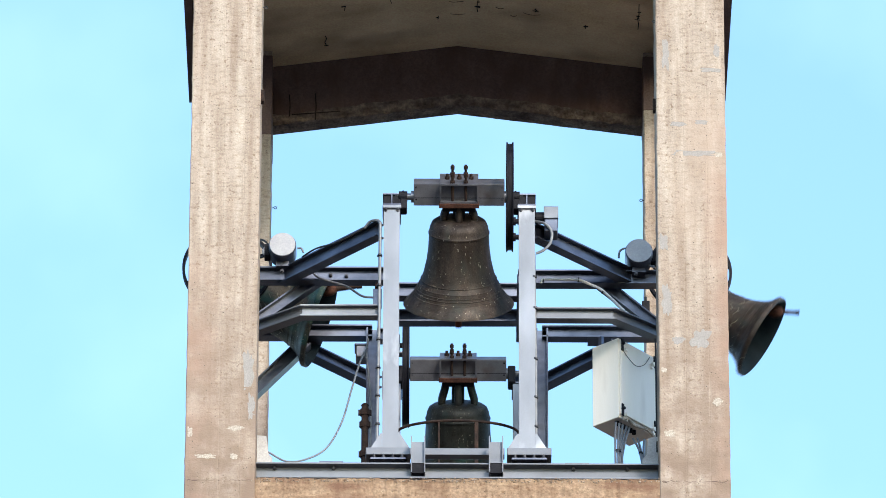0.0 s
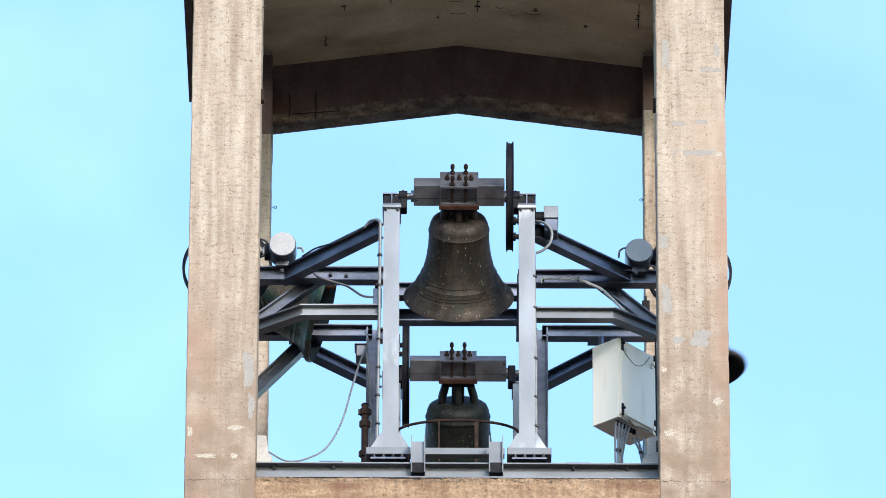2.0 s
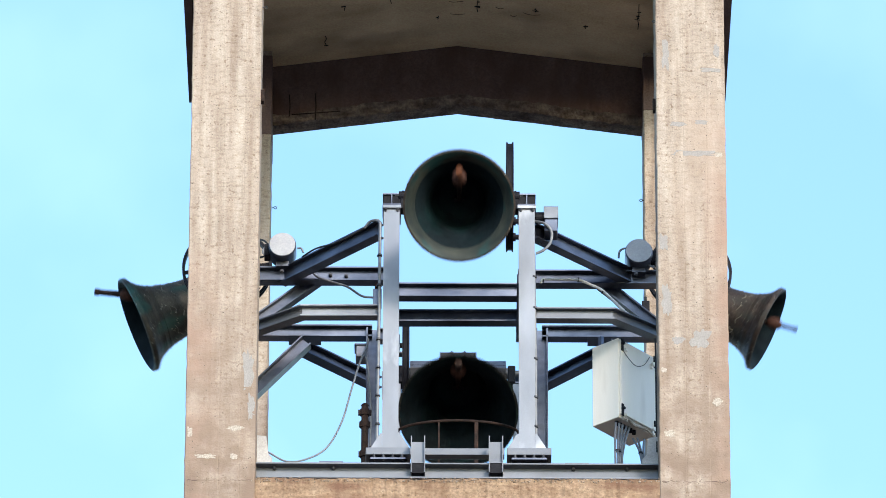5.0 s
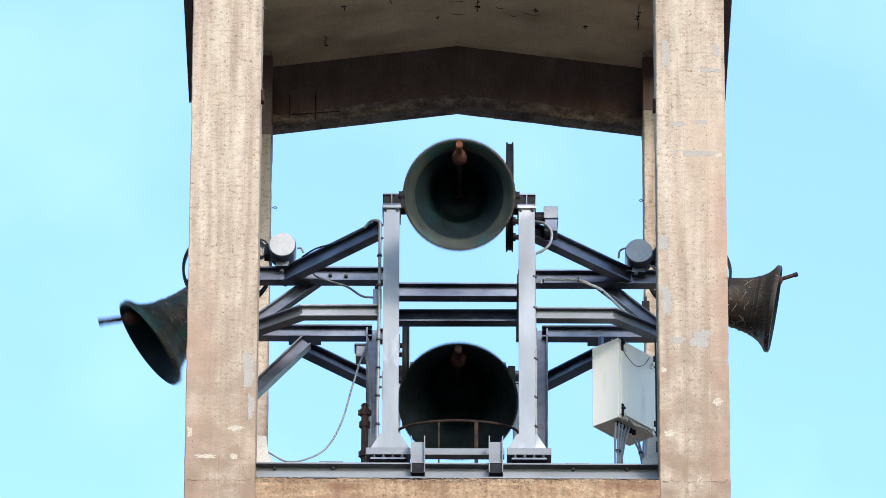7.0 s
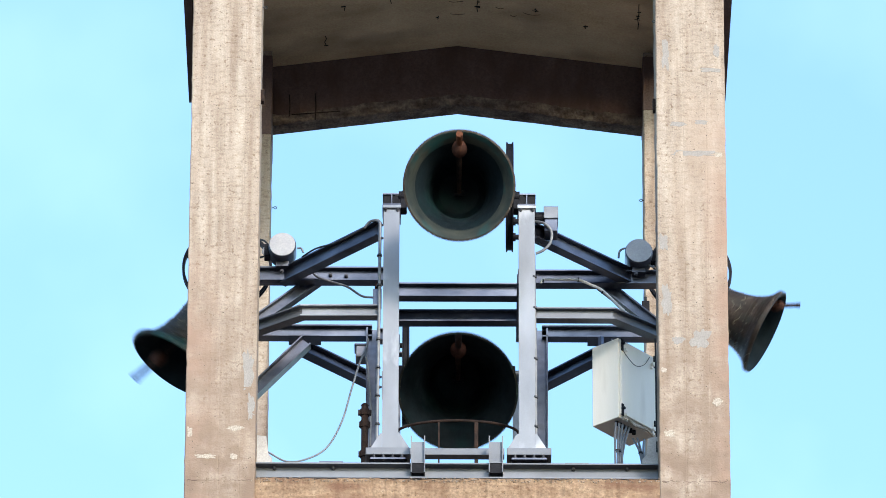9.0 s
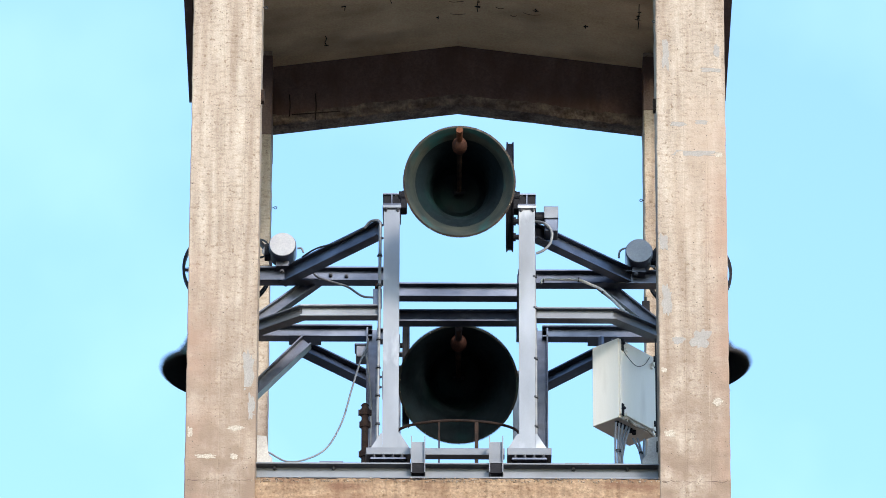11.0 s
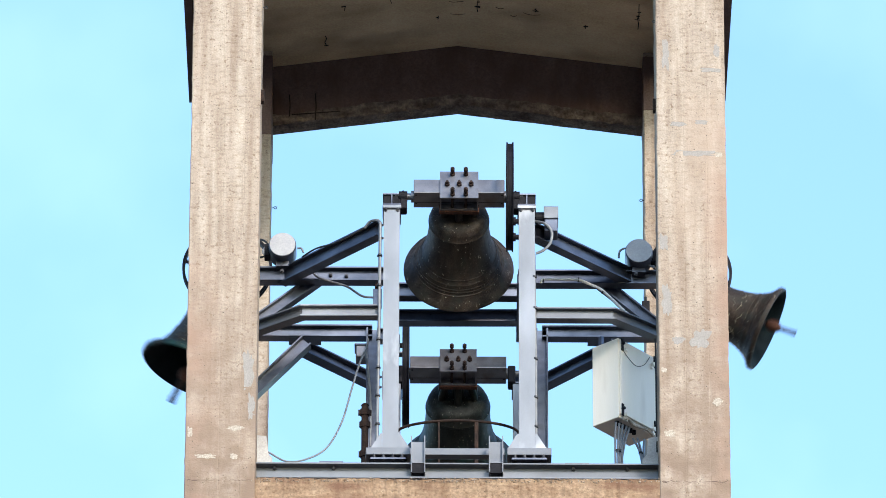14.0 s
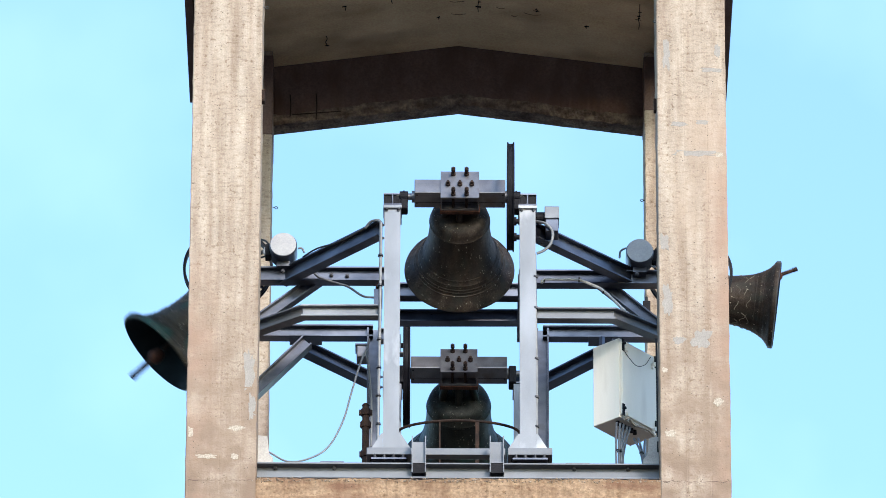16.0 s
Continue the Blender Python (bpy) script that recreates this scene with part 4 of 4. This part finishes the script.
    wire(((0.631, 1.200, 31.189), (0.644, 1.200, 31.218), (0.670, 1.200, 31.225), (0.816, 1.200, 31.223), (0.919, 1.200, 31.219), (1.009, 1.200, 31.180), (1.107, 1.200, 31.123), (1.265, 1.200, 30.954), (1.414, 1.200, 30.829)), 0.0115, CONDUIT, "pale grey flexible conduit tied along the frame")
    for a, b in (((0.919, 1.200, 31.238), (0.915, 1.200, 31.199)), ((1.116, 1.200, 31.137), (1.094, 1.200, 31.103)), ((1.278, 1.200, 30.964), (1.252, 1.200, 30.934)), ((0.649, 1.200, 31.232), (0.653, 1.200, 31.198))):
        bm = bmesh.new()
        rod(bm, (a[0], a[1] - 0.004, a[2]), (b[0], b[1] - 0.004, b[2]), 0.0065, 10)
        tagged(part("cable_tie", bm, BLACK_CABLE), "black tie round a pale conduit", "cable tie", "conduit ties")
    wire(((0.582, 0.600, 31.402), (0.654, 0.550, 31.356), (0.705, 0.550, 31.289), (0.696, 0.550, 31.193), (0.645, 0.550, 31.130), (0.589, 0.550, 31.101)), 0.011)
    wire(((0.572, 0.500, 31.069), (0.575, 0.500, 30.638), (0.583, 0.500, 30.162), (0.582, 0.500, 29.784), (0.585, 0.500, 29.445)), 0.012)
    wire(((-0.585, 0.500, 31.330), (-0.586, 0.500, 30.921), (-0.588, 0.500, 30.538), (-0.593, 0.500, 29.968), (-0.598, 0.500, 29.450)), 0.012)
    wire(((-0.581, 0.520, 31.336), (-0.607, 0.550, 31.380), (-0.663, 0.600, 31.393), (-0.705, 0.640, 31.361)), 0.011)
    wire(((-0.705, 0.600, 31.339), (-0.897, 0.720, 31.287), (-1.071, 0.950, 31.350), (-1.180, 1.100, 31.357)), 0.007, BLACK_CABLE, "black cable lying along a diagonal beam")
    wire(((-0.684, 2.200, 31.228), (-0.701, 2.200, 31.105), (-0.682, 2.200, 30.934), (-0.662, 2.200, 30.642), (-0.664, 2.200, 30.303)), 0.008)
    wire(((-1.224, 1.300, 31.536), (-1.193, 1.300, 31.536), (-1.176, 1.300, 31.502)), 0.008)
    wire(((1.227, 1.300, 31.463), (1.236, 1.300, 31.521), (1.275, 1.300, 31.546), (1.293, 1.300, 31.531)), 0.008)
    wire(((-1.428, 1.550, 31.707), (-1.472, 1.600, 31.709), (-1.489, 1.600, 31.655), (-1.428, 1.600, 31.616)), 0.009)
    wire(((1.527, 1.550, 31.533), (1.485, 1.300, 31.390), (1.442, 1.300, 31.405)), 0.009)
    wire(((1.481, 0.600, 30.407), (1.481, 0.550, 30.097), (1.481, 0.500, 29.693), (1.481, 0.450, 29.386)), 0.007, BLACK_CABLE, "black cable running down a pillar edge")
    # clips on the conduits and the chain guides beside the front wheel
    for p in ((-0.587, 0.490, 31.050), (-0.590, 0.490, 30.796), (-0.591, 0.490, 30.342), (-0.594, 0.490, 30.105), (-0.596, 0.490, 29.869), (-0.595, 0.490, 29.633),
              (0.575, 0.490, 30.872), (0.579, 0.490, 30.609), (0.582, 0.490, 30.181), (0.582, 0.490, 29.859), (0.585, 0.490, 29.614)):
        bm = bmesh.new()
        rod(bm, (p[0], p[1], p[2] - 0.007), (p[0], p[1], p[2] + 0.007), 0.017, 10)
        box(bm, (p[0] - 0.02, p[1] + 0.008, p[2] - 0.007), (p[0] + 0.02, p[1] + 0.016, p[2] + 0.007))
        tagged(part("cable_clip", bm, BOLT), "small metal clip holding a conduit to a post", "clip", "conduit clips")
    for p, q in (((0.398, 0.500, 31.348), (0.466, 0.500, 31.348)), ((0.398, 0.500, 31.213), (0.466, 0.500, 31.213)), ((-0.384, 3.300, 31.739), (-0.464, 3.300, 31.739))):
        bm = bmesh.new()
        rod(bm, p, q, 0.02, 12)
        rod(bm, [p[i] * 0.75 + q[i] * 0.25 for i in range(3)], [p[i] * 0.45 + q[i] * 0.55 for i in range(3)], 0.032, 14)
        tagged(part("chain_sprocket", bm, DARK), "small dark sprocket between wheel and post", "sprocket", "drive sprockets")
    p = (-0.616, 0.620, 30.773)
    t = thing("rope_bracket", "small steel bracket with a rusty bolt beside the post", "bracket", p)
    bm = bmesh.new()
    box(bm, (-0.02, -0.02, -0.09), (0.045, 0.02, 0.05), bevel=0.003)
    box(bm, (-0.035, -0.02, -0.1), (0.045, 0.02, -0.085))
    part("plate", bm, STEEL, t)
    bm = bmesh.new()
    hex_bolt(bm, (0.01, -0.02, 0.06), (0, 0, 1), 0.02, 0.04)
    part("bolt", bm, RUST, t)
    p = (-0.424, 3.200, 31.687)
    t = thing("rope_bracket", "pale steel bracket holding the sprocket of the rear wheel", "bracket", p)
    bm = bmesh.new()
    box(bm, (-0.03, -0.02, -0.07), (-0.022, 0.06, 0.09))
    box(bm, (-0.022, -0.02, -0.07), (0.035, 0.06, -0.062))
    part("plate", bm, POST, t)
    p = (1.490, 3.470, 32.135)
    t = thing("junction_box", "small black junction box fixed to a rear pillar", "junction box", p)
    bm = bmesh.new()
    box(bm, (-0.03, -0.02, -0.09), (0.03, 0.02, 0.09), bevel=0.006)
    part("case", bm, DARK, t)
    bm = bmesh.new()
    rod(bm, (0, 0, 0.09), (0, 0, 0.13), 0.012, 8)
    part("gland", bm, BLACK_CABLE, t)
    for p, w in (((1.198, 0.720, 29.530), 0.022), ((1.370, 0.830, 29.567), 0.017)):
        bm = bmesh.new()
        lathe(bm, [(w, -0.006), (w, 0.006), (w - 0.005, 0.006), (w - 0.005, -0.006)], 20, True)
        ob = tagged(part("cable_tie", bm, BLACK_CABLE), "black cable tie round the hanging cables", "cable tie", "cable ties")
        ob.location = p
    wire(((-1.510, 1.500, 31.719), (-1.469, 1.450, 31.673), (-1.433, 1.400, 31.588), (-1.466, 1.400, 31.529), (-1.506, 1.450, 31.536)), 0.008, BLACK_CABLE, "black cable looping behind a motor")
    wire(((1.525, 1.450, 31.553), (1.493, 1.400, 31.502), (1.484, 1.400, 31.453), (1.511, 1.450, 31.441)), 0.008, BLACK_CABLE, "black cable looping behind a motor")
    # rusty pipe stub standing on the base beam
    t = thing("rusty_pipe", "rusted iron pipe with a flanged joint standing by the post", "pipe", (-0.691, 0.750, 29.387))
    z0, z1 = 29.387, 29.915
    bm = bmesh.new()
    rod(bm, (0, 0, 0), (0, 0, z1 - z0), 0.026, 16)
    part("pipe", bm, OLD_IRON, t, smooth=True)
    bm = bmesh.new()
    rod(bm, (0, 0, z1 - z0), (0, 0, z1 - z0 + 0.012), 0.03, 16, 0.02)
    part("end_cap", bm, OLD_IRON, t)
    for z, w in ((z1 - z0 - 0.06, 0.05), (z1 - z0 - 0.16, 0.042), (0.12, 0.045)):
        bm = bmesh.new()
        rod(bm, (0, 0, z - 0.025), (0, 0, z + 0.025), 0.036, 16)
        box(bm, (-w, -0.012, z - 0.02), (-0.03, 0.012, z + 0.02))
        box(bm, (0.03, -0.012, z - 0.02), (w, 0.012, z + 0.02))
        part("coupling", bm, OLD_IRON, t)
    # pale mortar haunches at the pillar feet
    for a, s in (((-1.485, 0.500, 29.329), 1), ((1.482, 0.500, 29.327), -1)):
        bm = bmesh.new()
        prof = [(0, -0.5), (s * 0.12, -0.5), (s * 0.115, 0.0), (s * 0.085, 0.04), (s * 0.07, 0.18), (0, 0.19)]
        x0 = s * -IN
        f1 = [bm.verts.new((x0 + x, 0.46, a[2] + z)) for x, z in prof]
        f2 = [bm.verts.new((x0 + x, 0.56, a[2] + z)) for x, z in prof]
        bm.faces.new(f1)
        bm.faces.new(f2)
        for i in range(len(prof)):
            bm.faces.new((f1[i], f1[(i + 1) % len(prof)], f2[(i + 1) % len(prof)], f2[i]))
        tagged(part("mortar_haunch", bm, HAUNCH), "pale mortar haunch at the foot of a pillar", "mortar", "mortar haunches")


build_fittings()

# ---- swing of the bells ----
# name: peaks towards the street or outwards as (time, count); amplitudes in degrees as (time, degrees); direction; rest angle; lag of the clapper and how gently it falls over
SWING = {
    "front": (((1.247, 0), (3.202, 1), (7.131, 3), (13.03, 6), (14.99, 7)), ((0, 65), (3, 68), (7.1, 72.3), (9, 74.3), (13, 74.3), (16, 74)), -1, -3.5, 0.38, 0.3),
    "back": (((0.70, 0), (12.94, 6), (14.98, 7)), ((0, 60), (9, 64.5), (16, 66.5)), -1, -4, 0.38, 0.45),
    "left": (((1.04, 0), (6.745, 3), (8.645, 4), (12.475, 6), (14.39, 7)), ((0, 73), (3, 74), (6.7, 77), (9, 78.5), (12.5, 79.5), (16, 79.5)), 1, 0, 0.25, 0.45),
    "right": (((1.585, 0), (3.378, 1), (8.795, 4), (12.392, 6), (14.2, 7)), ((0, 76), (7, 80), (12.5, 82), (16, 83)), -1, 0, 0.38, 0.45),
}


def along(t, rows):
    """The value at t on the line through the rows, carried on past both ends."""
    for (t0, v0), (t1, v1) in zip(rows, rows[1:]):
        if t <= t1 or (t1, v1) == rows[-1]:
            return v0 + (v1 - v0) * (t - t0) / (t1 - t0)


def motions():
    for name, (peaks, sizes, way, bias, lag, spread) in SWING.items():
        top, clap, at, turn, pivot = BELLS[name]
        bell_rows, clap_rows = [], []
        for k in range(161):
            t = k / 10
            phase = 2 * math.pi * along(t, peaks)
            a = radians(along(t, sizes))
            angle = way * bias + way * math.degrees(a * math.cos(phase) + a ** 3 / 192 * (math.cos(phase) - math.cos(3 * phase)))
            c = math.cos(phase - lag)
            lead = way * 29.5 * math.copysign(max(0.0, min(1.0, (abs(c) - 0.4) / spread)), c)
            bell_rows.append((t, pose(*at, 0, 0, turn) @ pose(0, 0, 0, angle)))
            clap_rows.append((t, pose(0, 0, pivot, lead)))
        walk(top, bell_rows)
        walk(clap, clap_rows)


motions()
